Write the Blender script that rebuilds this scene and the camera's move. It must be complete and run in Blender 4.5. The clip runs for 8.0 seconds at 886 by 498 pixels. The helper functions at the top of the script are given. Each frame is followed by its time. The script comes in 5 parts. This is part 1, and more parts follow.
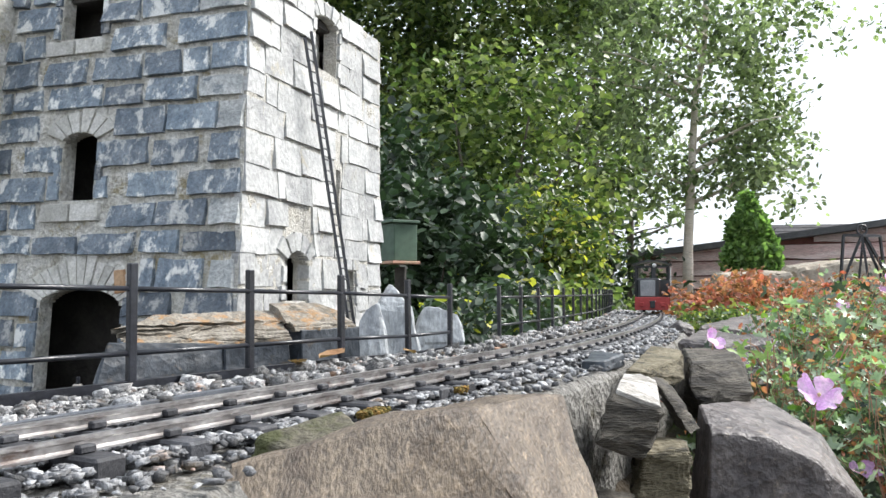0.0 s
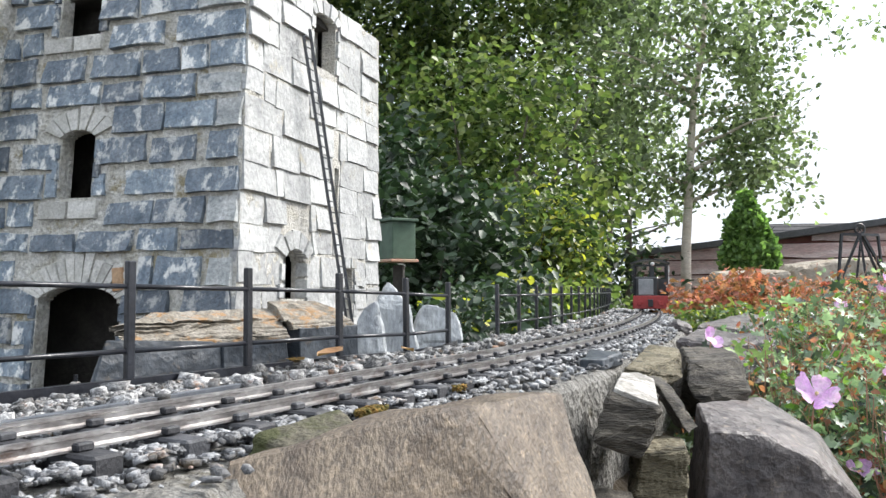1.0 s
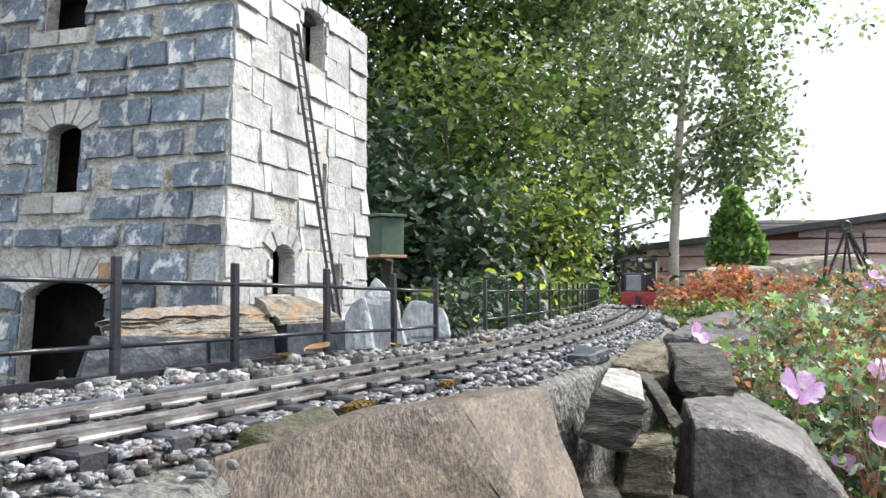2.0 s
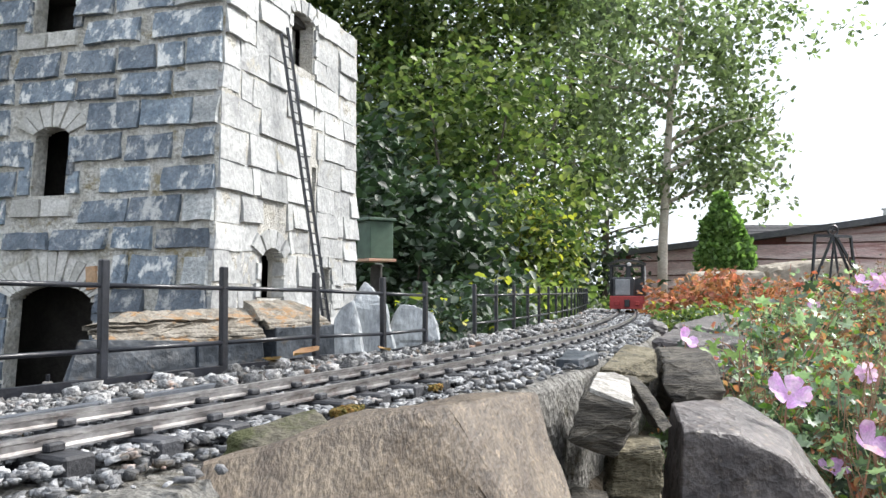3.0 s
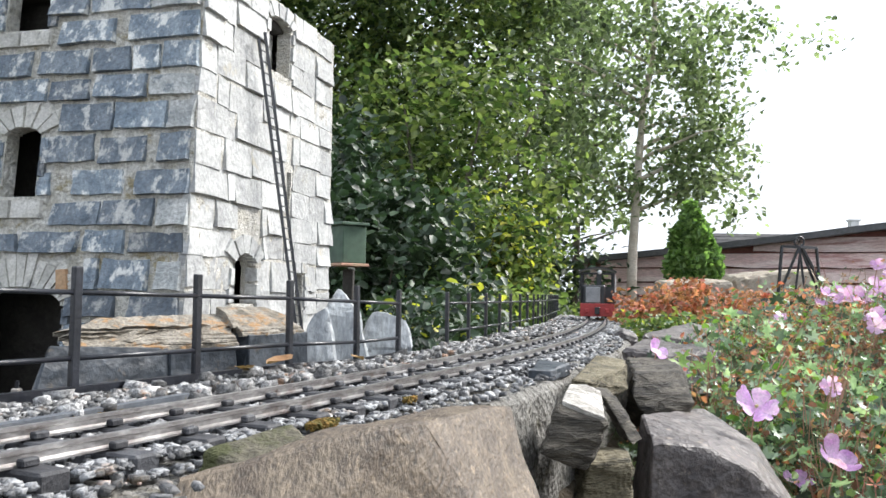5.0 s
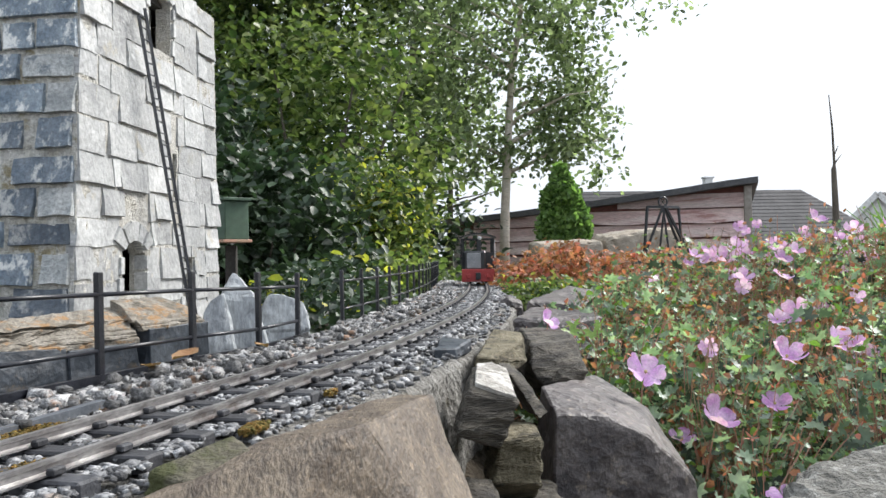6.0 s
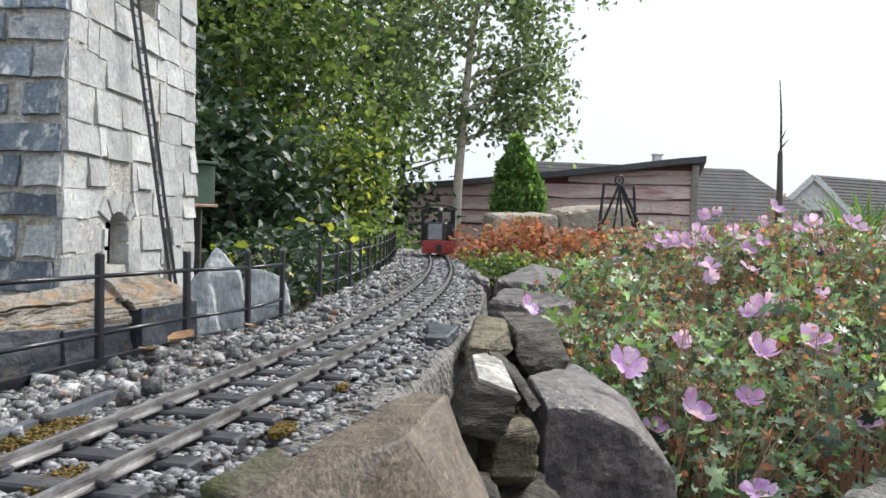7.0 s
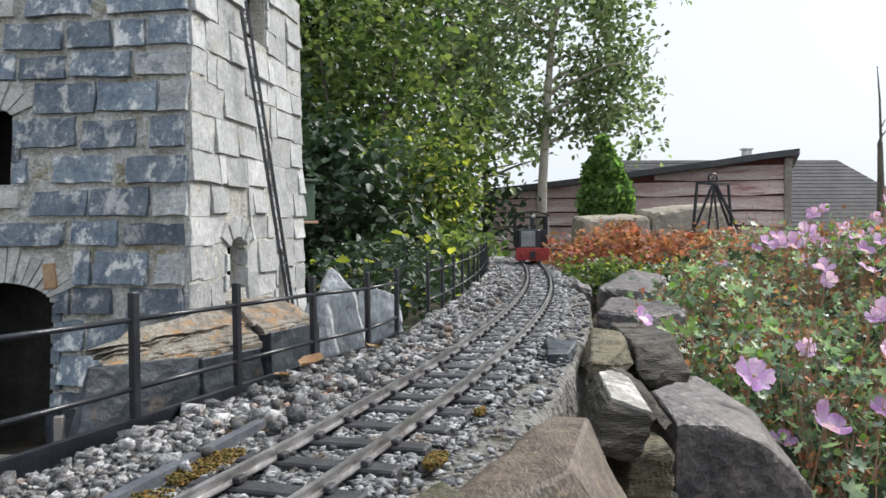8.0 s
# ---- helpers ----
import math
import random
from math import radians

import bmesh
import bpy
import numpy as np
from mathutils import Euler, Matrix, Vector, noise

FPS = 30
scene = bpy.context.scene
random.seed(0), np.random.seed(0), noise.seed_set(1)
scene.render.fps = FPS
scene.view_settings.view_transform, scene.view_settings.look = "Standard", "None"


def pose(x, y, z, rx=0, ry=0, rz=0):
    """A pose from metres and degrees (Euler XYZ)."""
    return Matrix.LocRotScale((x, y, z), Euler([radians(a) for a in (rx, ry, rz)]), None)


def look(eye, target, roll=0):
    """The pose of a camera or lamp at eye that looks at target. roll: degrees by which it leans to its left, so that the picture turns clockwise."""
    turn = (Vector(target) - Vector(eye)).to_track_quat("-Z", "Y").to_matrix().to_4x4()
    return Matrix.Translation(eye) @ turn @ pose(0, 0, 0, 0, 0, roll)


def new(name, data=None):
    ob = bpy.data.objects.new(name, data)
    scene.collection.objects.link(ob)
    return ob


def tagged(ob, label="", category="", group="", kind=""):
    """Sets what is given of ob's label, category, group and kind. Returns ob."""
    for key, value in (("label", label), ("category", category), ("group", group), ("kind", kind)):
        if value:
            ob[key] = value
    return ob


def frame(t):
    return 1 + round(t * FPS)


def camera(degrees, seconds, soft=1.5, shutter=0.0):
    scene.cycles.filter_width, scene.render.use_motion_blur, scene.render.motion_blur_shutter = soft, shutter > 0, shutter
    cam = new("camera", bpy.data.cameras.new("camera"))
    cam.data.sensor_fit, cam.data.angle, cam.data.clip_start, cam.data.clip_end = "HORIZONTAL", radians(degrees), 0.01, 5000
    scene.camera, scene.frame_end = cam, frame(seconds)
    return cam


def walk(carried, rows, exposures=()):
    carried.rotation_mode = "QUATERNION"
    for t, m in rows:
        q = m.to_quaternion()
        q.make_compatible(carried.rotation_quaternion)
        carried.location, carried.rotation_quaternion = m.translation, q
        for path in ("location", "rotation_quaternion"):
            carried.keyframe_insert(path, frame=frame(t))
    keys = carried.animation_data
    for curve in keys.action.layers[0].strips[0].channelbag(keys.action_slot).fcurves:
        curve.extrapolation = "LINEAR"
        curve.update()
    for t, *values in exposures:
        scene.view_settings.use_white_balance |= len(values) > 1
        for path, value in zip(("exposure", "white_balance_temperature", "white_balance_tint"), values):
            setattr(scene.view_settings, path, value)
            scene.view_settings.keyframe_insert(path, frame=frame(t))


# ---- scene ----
cam = camera(54.8, 8.0, shutter=0.3)
PATH = [
    (0, (0.081, 0.561, 0.061), (-0.174, 2.542, 0.163), -0.1),
    (0.5, (0.081, 0.561, 0.0615), (-0.174, 2.542, 0.159), 0.0),
    (1, (0.081, 0.561, 0.061), (-0.17, 2.542, 0.159), 0.0),
    (1.5, (0.081, 0.561, 0.061), (-0.154, 2.546, 0.148), 0.1),
    (2, (0.082, 0.561, 0.061), (-0.143, 2.545, 0.149), 0.1),
    (3.5, (0.082, 0.561, 0.061), (-0.107, 2.549, 0.161), 0.2),
    (4, (0.082, 0.561, 0.061), (-0.099, 2.55, 0.157), 0.3),
    (4.3, (0.081, 0.561, 0.063), (-0.094, 2.552, 0.156), 0.5),
    (5.3, (0.074, 0.556, 0.075), (-0.014, 2.55, 0.201), 1.1),
    (5.5, (0.06, 0.555, 0.083), (0.067, 2.55, 0.224), 0.3),
    (5.7, (0.057, 0.553, 0.085), (0.18, 2.548, 0.152), 0.3),
    (6, (0.049, 0.55, 0.087), (0.216, 2.543, 0.103), -0.9),
    (6.2, (0.044, 0.548, 0.090), (0.191, 2.543, 0.092), 0.7),
    (6.3, (0.041, 0.548, 0.092), (0.181, 2.543, 0.094), 0.5),
    (6.5, (0.028, 0.547, 0.097), (0.234, 2.536, 0.084), -0.9),
    (6.7, (0.021, 0.549, 0.100), (0.253, 2.535, 0.069), 1.3),
    (6.8, (0.015, 0.551, 0.103), (0.291, 2.532, 0.076), 2.1),
    (7, (0.0, 0.557, 0.111), (0.298, 2.533, 0.04), 1.7),
    (7.2, (-0.015, 0.559, 0.117), (0.235, 2.541, 0.026), 0.9),
    (7.3, (-0.022, 0.561, 0.120), (0.183, 2.548, 0.021), -0.1),
    (7.5, (-0.03, 0.563, 0.124), (0.136, 2.556, 0.068), -2.1),
    (7.7, (-0.032, 0.564, 0.123), (0.126, 2.557, 0.075), -1.3),
    (7.8, (-0.032, 0.563, 0.123), (0.108, 2.558, 0.070), -0.9),
    (8, (-0.034, 0.564, 0.123), (0.075, 2.56, 0.059), -0.3),
]
EXPOSURES = [(0.0, 0.9), (4.2, 0.92), (5.5, 0.93), (6.0, 0.60), (6.5, 0.57), (7.0, 0.48), (8.0, 0.40)]
walk(cam, [(t, look(eye, target, roll)) for t, eye, target, roll in PATH], EXPOSURES)

# ---- world and sun ----
SUN_EL, SUN_AZ = 42.0, 62.0          # degrees; azimuth clockwise from +y
world = bpy.data.worlds.new("World")
scene.world = world
world.use_nodes = True
wn, wl = world.node_tree.nodes, world.node_tree.links
bg = wn["Background"]
sky = wn.new("ShaderNodeTexSky")
sky.sky_type, sky.sun_disc = "NISHITA", False
sky.sun_elevation, sky.sun_rotation = radians(SUN_EL), radians(SUN_AZ)
sky.air_density, sky.dust_density, sky.ozone_density = 1.0, 6.0, 1.0
haze = wn.new("ShaderNodeMixRGB")
haze.inputs[0].default_value = 0.75
haze.inputs[2].default_value = (10.6, 11.5, 12.8, 1)
wl.new(sky.outputs[0], haze.inputs[1])
wl.new(haze.outputs[0], bg.inputs[0])
bg.inputs[1].default_value = 0.078
sun = new("sun", bpy.data.lights.new("sun", "SUN"))
sun.data.energy, sun.data.angle, sun.data.color = 3.4, radians(22.0), (1.0, 0.98, 0.95)
sd = Vector((math.sin(radians(SUN_AZ)) * math.cos(radians(SUN_EL)), math.cos(radians(SUN_AZ)) * math.cos(radians(SUN_EL)), math.sin(radians(SUN_EL))))
sun.matrix_world = look(sd * 30, (0, 0, 0))


# ---- materials ----
def material(name, base, other, scale=20.0, rough=0.8, bump=0.3, fine=6.0, metal=0.0, spread=0.0, island=False, stain=None, stain_at=0.62, stain_scale=None, stretch=(1, 1, 1), transmit=0.0, spec=0.5, dist=0.002, hue=0.025, contrast=0.28, chip=0.0):
    """Two colours mixed by noise at two scales, with an optional third colour in patches, bump, and variation piece by piece."""
    m = bpy.data.materials.new(name)
    m.use_nodes = True
    n, l = m.node_tree.nodes, m.node_tree.links
    b = n["Principled BSDF"]
    co = n.new("ShaderNodeTexCoord")
    mp = n.new("ShaderNodeMapping")
    mp.inputs["Scale"].default_value = stretch
    geo = n.new("ShaderNodeNewGeometry")
    l.new(geo.outputs["Position"], mp.inputs["Vector"])

    def tex(sc, detail, rgh=0.6):
        t = n.new("ShaderNodeTexNoise")
        t.inputs["Scale"].default_value, t.inputs["Detail"].default_value, t.inputs["Roughness"].default_value = sc, detail, rgh
        l.new(mp.outputs[0], t.inputs["Vector"])
        return t.outputs["Fac"]

    def ramp(src, lo, hi):
        r = n.new("ShaderNodeMapRange")
        r.inputs[1].default_value, r.inputs[2].default_value = lo, hi
        l.new(src, r.inputs[0])
        return r.outputs[0]

    def mix(fac, a, c, kind="MIX"):
        x = n.new("ShaderNodeMixRGB")
        x.blend_type = kind
        for i, v in ((0, fac), (1, a), (2, c)):
            if isinstance(v, (int, float)):
                x.inputs[i].default_value = v
            elif isinstance(v, tuple):
                x.inputs[i].default_value = (*v, 1)
            else:
                l.new(v, x.inputs[i])
        return x.outputs[0]

    coarse, grain = tex(scale, 3), tex(scale * fine, 4)
    col = mix(ramp(coarse, 0.35, 0.65), base, other)
    shade = n.new("ShaderNodeMapRange")
    shade.inputs[1].default_value, shade.inputs[2].default_value = 0.25, 0.75
    shade.inputs[3].default_value, shade.inputs[4].default_value = 1 - contrast, 1 + contrast
    l.new(grain, shade.inputs[0])
    col = mix(1.0, col, shade.outputs[0], "MULTIPLY")
    if stain:
        col = mix(ramp(tex(stain_scale or scale * 0.7, 5, 0.7), stain_at, stain_at + 0.09), col, stain)
    if spread:
        if island:
            rnd = geo.outputs["Random Per Island"]
        else:
            info = n.new("ShaderNodeObjectInfo")
            rnd = info.outputs["Random"]
        v = n.new("ShaderNodeMapRange")
        v.inputs[3].default_value, v.inputs[4].default_value = 1 - spread, 1 + spread
        l.new(rnd, v.inputs[0])
        h = n.new("ShaderNodeHueSaturation")
        l.new(v.outputs[0], h.inputs["Value"])
        v2 = n.new("ShaderNodeMapRange")
        v2.inputs[3].default_value, v2.inputs[4].default_value = 0.5 + hue * spread, 0.5 - hue * spread
        l.new(rnd, v2.inputs[0])
        l.new(v2.outputs[0], h.inputs["Hue"])
        l.new(col, h.inputs["Color"])
        col = h.outputs[0]
    l.new(col, b.inputs["Base Color"])
    b.inputs["Roughness"].default_value, b.inputs["Metallic"].default_value = rough, metal
    b.inputs["Specular IOR Level"].default_value = spec
    if bump:
        bp = n.new("ShaderNodeBump")
        bp.inputs["Strength"].default_value, bp.inputs["Distance"].default_value = bump, dist
        height = grain
        if chip:
            cell = n.new("ShaderNodeTexVoronoi")
            cell.inputs["Scale"].default_value = chip
            warp = n.new("ShaderNodeMixRGB")
            warp.blend_type = "ADD"
            warp.inputs[0].default_value = 0.4 / chip
            wob = n.new("ShaderNodeTexNoise")
            wob.inputs["Scale"].default_value = chip * 1.7
            l.new(mp.outputs[0], wob.inputs["Vector"])
            l.new(mp.outputs[0], warp.inputs[1])
            l.new(wob.outputs["Color"], warp.inputs[2])
            l.new(warp.outputs[0], cell.inputs["Vector"])
            add = n.new("ShaderNodeMath")
            add.operation = "MULTIPLY_ADD"
            add.inputs[1].default_value = 1.4
            l.new(cell.outputs["Distance"], add.inputs[0])
            l.new(grain, add.inputs[2])
            height = add.outputs[0]
        l.new(height, bp.inputs["Height"])
        l.new(bp.outputs[0], b.inputs["Normal"])
    if transmit:
        tr = n.new("ShaderNodeBsdfTranslucent")
        bright = mix(1.0, col, (1.15, 1.35, 0.8), "MULTIPLY")
        l.new(bright, tr.inputs["Color"])
        ms = n.new("ShaderNodeMixShader")
        ms.inputs[0].default_value = transmit
        l.new(b.outputs[0], ms.inputs[1])
        l.new(tr.outputs[0], ms.inputs[2])
        l.new(ms.outputs[0], n["Material Output"].inputs["Surface"])
    return m


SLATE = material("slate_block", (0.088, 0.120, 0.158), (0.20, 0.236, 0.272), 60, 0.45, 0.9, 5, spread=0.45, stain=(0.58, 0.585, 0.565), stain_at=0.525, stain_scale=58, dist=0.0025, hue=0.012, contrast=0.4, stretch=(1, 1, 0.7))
# paler copy of the slate: sunlight on the side wall put into colour
SUNSLATE = material("sunlit_slate_block", (0.33, 0.335, 0.335), (0.45, 0.455, 0.445), 34, 0.45, 0.8, 5, spread=0.2, stain=(0.40, 0.37, 0.30), stain_at=0.60, stain_scale=30, dist=0.002, contrast=0.34)
SMEARED = material("smeared_slate_block", (0.34, 0.36, 0.36), (0.55, 0.555, 0.54), 45, 0.75, 0.9, 6, spread=0.2, stain=(0.17, 0.20, 0.225), stain_at=0.57, stain_scale=42, dist=0.003, contrast=0.36)
RUSTSTONE = material("rust_stone", (0.36, 0.19, 0.09), (0.42, 0.28, 0.17), 60, 0.9, 0.6, 5)
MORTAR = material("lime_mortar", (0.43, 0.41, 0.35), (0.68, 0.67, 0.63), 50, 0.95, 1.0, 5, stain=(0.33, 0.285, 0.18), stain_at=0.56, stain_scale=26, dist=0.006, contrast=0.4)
# the mortar again, lightened for the sunlit side wall
SUNMORTAR = material("sunlit_lime_mortar", (0.40, 0.38, 0.33), (0.56, 0.55, 0.52), 60, 0.95, 1.0, 5, stain=(0.42, 0.36, 0.24), stain_at=0.63, stain_scale=30, dist=0.004)
LIME = material("lime_stone", (0.45, 0.44, 0.40), (0.58, 0.57, 0.54), 70, 0.85, 0.6, 5, spread=0.2, stain=(0.25, 0.25, 0.24), stain_at=0.6)
# near-black: the tower's inner shade as colour, also the dark box post
DARKWALL = material("inner_shade_and_post", (0.03, 0.028, 0.025), (0.055, 0.05, 0.045), 40, 0.95, 0.6, 5)
SLABROCK = material("orange_slab", (0.125, 0.108, 0.083), (0.26, 0.237, 0.20), 60, 0.85, 0.9, 6, stain=(0.28, 0.165, 0.075), stain_at=0.54, stain_scale=44, dist=0.0014, stretch=(1, 1, 2), contrast=0.65)
GREYSLAB = material("grey_slab", (0.019, 0.025, 0.033), (0.054, 0.064, 0.077), 26, 0.5, 0.7, 7, stain=(0.105, 0.082, 0.055), stain_at=0.59, stain_scale=24, dist=0.0014, contrast=0.5, chip=60, spec=0.35)
SHARD = material("shard_slate", (0.27, 0.29, 0.31), (0.43, 0.45, 0.46), 40, 0.5, 0.7, 6, stain=(0.16, 0.165, 0.17), stain_at=0.60, dist=0.002, stretch=(1, 1, 0.35), contrast=0.4, chip=70)
BROWNROCK = material("brown_rock", (0.066, 0.048, 0.034), (0.150, 0.117, 0.083), 30, 0.6, 0.9, 9, stain=(0.26, 0.20, 0.138), stain_at=0.59, stain_scale=150, dist=0.0016, stretch=(2.0, 0.8, 1.0), contrast=0.7)
GREYROCK = material("grey_rock", (0.038, 0.032, 0.034), (0.125, 0.108, 0.102), 34, 0.5, 0.9, 9, stain=(0.22, 0.182, 0.145), stain_at=0.60, stain_scale=80, dist=0.0016, contrast=0.55, chip=90)
LAYEROCK = material("layered_rock", (0.018, 0.015, 0.012), (0.105, 0.092, 0.072), 30, 0.8, 1.0, 5, stain=(0.20, 0.172, 0.127), stain_at=0.61, stain_scale=38, dist=0.004, stretch=(1, 1, 6), contrast=0.5)
# whitened to carry the sun's glint on a stone top
WHITEROCK = material("sunlit_rock_top", (0.20, 0.185, 0.16), (0.38, 0.36, 0.33), 30, 0.6, 1.0, 5, stain=(0.56, 0.54, 0.5), stain_at=0.5, stain_scale=28, dist=0.005)
YELLOWROCK = material("yellow_rock", (0.09, 0.076, 0.044), (0.21, 0.183, 0.122), 32, 0.85, 1.0, 6, stain=(0.04, 0.034, 0.021), stain_at=0.55, stain_scale=40, dist=0.004, stretch=(1, 1, 4), contrast=0.5)
BUFFROCK = material("buff_rock", (0.30, 0.25, 0.19), (0.38, 0.34, 0.28), 8, 0.85, 1.0, 6, stain=(0.2, 0.17, 0.13), stain_at=0.6, dist=0.01)
CONCRETE = material("concrete", (0.16, 0.153, 0.138), (0.31, 0.30, 0.278), 60, 0.95, 1.0, 7, stain=(0.10, 0.09, 0.065), stain_at=0.55, stain_scale=30, dist=0.004, contrast=0.5, chip=140)
LICHEN = material("lichen_rock", (0.13, 0.125, 0.11), (0.21, 0.205, 0.185), 90, 0.95, 1.0, 3, stain=(0.33, 0.33, 0.305), stain_at=0.55, stain_scale=150, dist=0.006)
GRAVEL = material("gravel", (0.10, 0.10, 0.103), (0.35, 0.348, 0.343), 190, 0.85, 0.9, 4, spread=0.85, island=True, stain=(0.23, 0.15, 0.095), stain_at=0.56, stain_scale=30, contrast=0.5)
CHIPS = material("slate_chippings", (0.115, 0.118, 0.126), (0.33, 0.332, 0.336), 120, 0.75, 0.8, 4, spread=0.75, island=True, stain=(0.20, 0.145, 0.10), stain_at=0.58, stain_scale=30, contrast=0.5)
MOSS = material("moss", (0.24, 0.135, 0.03), (0.13, 0.12, 0.03), 200, 1.0, 1.0, 3, spread=0.5, island=True)
MOSSROCK = material("mossy_stone", (0.07, 0.062, 0.042), (0.13, 0.118, 0.085), 40, 0.9, 1.0, 6, stain=(0.048, 0.052, 0.016), stain_at=0.50, stain_scale=30, dist=0.003, contrast=0.5)
DEADLEAF = material("dead_leaf", (0.26, 0.14, 0.065), (0.36, 0.23, 0.12), 60, 0.7, 0.3, 4, transmit=0.15)
SPARE = material("grey_blue_rail", (0.075, 0.085, 0.10), (0.12, 0.13, 0.145), 60, 0.45, 0.3, 5, stain=(0.15, 0.115, 0.08), stain_at=0.62)
RAILM = material("weathered_rail", (0.22, 0.205, 0.20), (0.44, 0.43, 0.425), 90, 0.32, 0.3, 5, metal=0.7, stain=(0.13, 0.096, 0.082), stain_at=0.57, stain_scale=50, stretch=(1, 0.3, 1))
SLEEPER = material("black_sleeper", (0.022, 0.023, 0.028), (0.06, 0.061, 0.067), 80, 0.65, 0.5, 5, spread=0.4, stain=(0.14, 0.13, 0.115), stain_at=0.64, stain_scale=60)
IRON = material("black_iron", (0.006, 0.007, 0.011), (0.016, 0.018, 0.025), 60, 0.33, 0.25, 5, spread=0.2, spec=0.6, stain=(0.09, 0.09, 0.09), stain_at=0.71)
SOIL = material("soil", (0.05, 0.038, 0.026), (0.085, 0.068, 0.045), 8, 1.0, 1.0, 8, dist=0.02, stain=(0.06, 0.085, 0.03), stain_at=0.55, stain_scale=3)
BARK = material("bark", (0.09, 0.075, 0.06), (0.16, 0.14, 0.115), 14, 0.9, 1.0, 6, dist=0.01, stretch=(1, 1, 0.3))
BIRCH = material("birch_bark", (0.55, 0.47, 0.38), (0.64, 0.58, 0.50), 9, 0.8, 0.6, 6, dist=0.006, stain=(0.14, 0.115, 0.09), stain_at=0.62, stain_scale=12, stretch=(1, 1, 3))
LEAF = material("leaf_green", (0.062, 0.104, 0.036), (0.175, 0.228, 0.08), 2.6, 0.40, 0, spread=0.8, island=True, transmit=0.42, hue=0.05)
LEAFB = material("leaf_birch", (0.165, 0.21, 0.125), (0.26, 0.305, 0.195), 2.4, 0.32, 0, spread=0.65, island=True, transmit=0.55, hue=0.045)
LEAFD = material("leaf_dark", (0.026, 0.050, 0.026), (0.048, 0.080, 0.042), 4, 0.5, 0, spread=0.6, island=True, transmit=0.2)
LEAFY = material("leaf_yellow", (0.46, 0.42, 0.06), (0.30, 0.33, 0.08), 6, 0.45, 0, spread=0.45, island=True, transmit=0.5)
LEAFG = material("leaf_geranium", (0.112, 0.185, 0.125), (0.30, 0.385, 0.285), 26, 0.36, 0, spread=0.9, island=True, transmit=0.44, hue=0.06)
LEAFN = material("leaf_fresh", (0.13, 0.235, 0.05), (0.20, 0.30, 0.075), 60, 0.4, 0, spread=0.4, island=True, transmit=0.4)
LEAFR = material("leaf_red", (0.34, 0.105, 0.065), (0.46, 0.25, 0.15), 20, 0.6, 0, spread=0.7, island=True, transmit=0.42)
LEAFC = material("conifer_green", (0.14, 0.24, 0.075), (0.20, 0.31, 0.10), 10, 0.6, 0, spread=0.55, island=True, transmit=0.45)
STEM = material("stem", (0.36, 0.27, 0.17), (0.46, 0.20, 0.15), 40, 0.6, 0.0)
PETAL = material("petal_pink", (0.66, 0.31, 0.76), (0.80, 0.56, 0.88), 70, 0.55, 0, spread=0.2, transmit=0.5)
PISTIL = material("pistil", (0.45, 0.4, 0.15), (0.5, 0.42, 0.2), 60, 0.7, 0)
BOARD = material("waney_board", (0.60, 0.42, 0.40), (0.74, 0.61, 0.58), 2.5, 0.85, 0.8, 9, spread=0.22, dist=0.01, stretch=(1, 1, 7), stain=(0.42, 0.24, 0.22), stain_at=0.56, stain_scale=3)
BOARDDARK = material("red_backing", (0.13, 0.05, 0.04), (0.20, 0.085, 0.07), 5, 0.9, 0.5, 6)
POSTW = material("grey_post", (0.30, 0.27, 0.24), (0.38, 0.35, 0.32), 6, 0.85, 0.5, 6)
FELT = material("roof_felt", (0.085, 0.088, 0.095), (0.13, 0.13, 0.138), 4, 0.8, 0.5, 12)
TILE = material("roof_tile", (0.042, 0.041, 0.044), (0.068, 0.066, 0.068), 3, 0.85, 0.3, 6, spread=0.12)
RENDERW = material("white_render", (0.66, 0.66, 0.65), (0.74, 0.74, 0.73), 1.5, 0.9, 0.2, 8)
GLASS = material("dark_window", (0.03, 0.035, 0.04), (0.05, 0.055, 0.06), 2, 0.12, 0)
BOXGREEN = material("green_box", (0.045, 0.085, 0.055), (0.075, 0.125, 0.082), 9, 0.6, 0.2)
RED = material("red_paint", (0.32, 0.03, 0.03), (0.40, 0.05, 0.045), 30, 0.45, 0.1)
BLACKP = material("black_paint", (0.012, 0.013, 0.016), (0.025, 0.027, 0.03), 30, 0.3, 0.05)
GREYP = material("grey_radiator", (0.20, 0.21, 0.22), (0.27, 0.28, 0.29), 60, 0.5, 0.1)
LAMPW = material("lamp_glass", (0.75, 0.75, 0.72), (0.8, 0.8, 0.78), 30, 0.15, 0)


# ---- builders ----
def root_at(ob):
    p = Vector()
    while ob:
        p, ob = p + ob.location, ob.parent
    return p


def mesh_from(name, verts, faces, mat):
    me = bpy.data.meshes.new(name)
    me.from_pydata([tuple(v) for v in verts], [], faces)
    me.materials.append(mat)
    return me


def from_bm(name, bm, mat, smooth=False):
    me = bpy.data.meshes.new(name)
    bmesh.ops.recalc_face_normals(bm, faces=bm.faces)
    bm.to_mesh(me)
    bm.free()
    me.materials.append(mat)
    if smooth:
        for p in me.polygons:
            p.use_smooth = True
    return me


def thing(name, at, label, category, group="", kind=""):
    ob = new(name)
    ob.empty_display_size = 0.01
    ob.location = at
    return tagged(ob, label, category, group, kind)


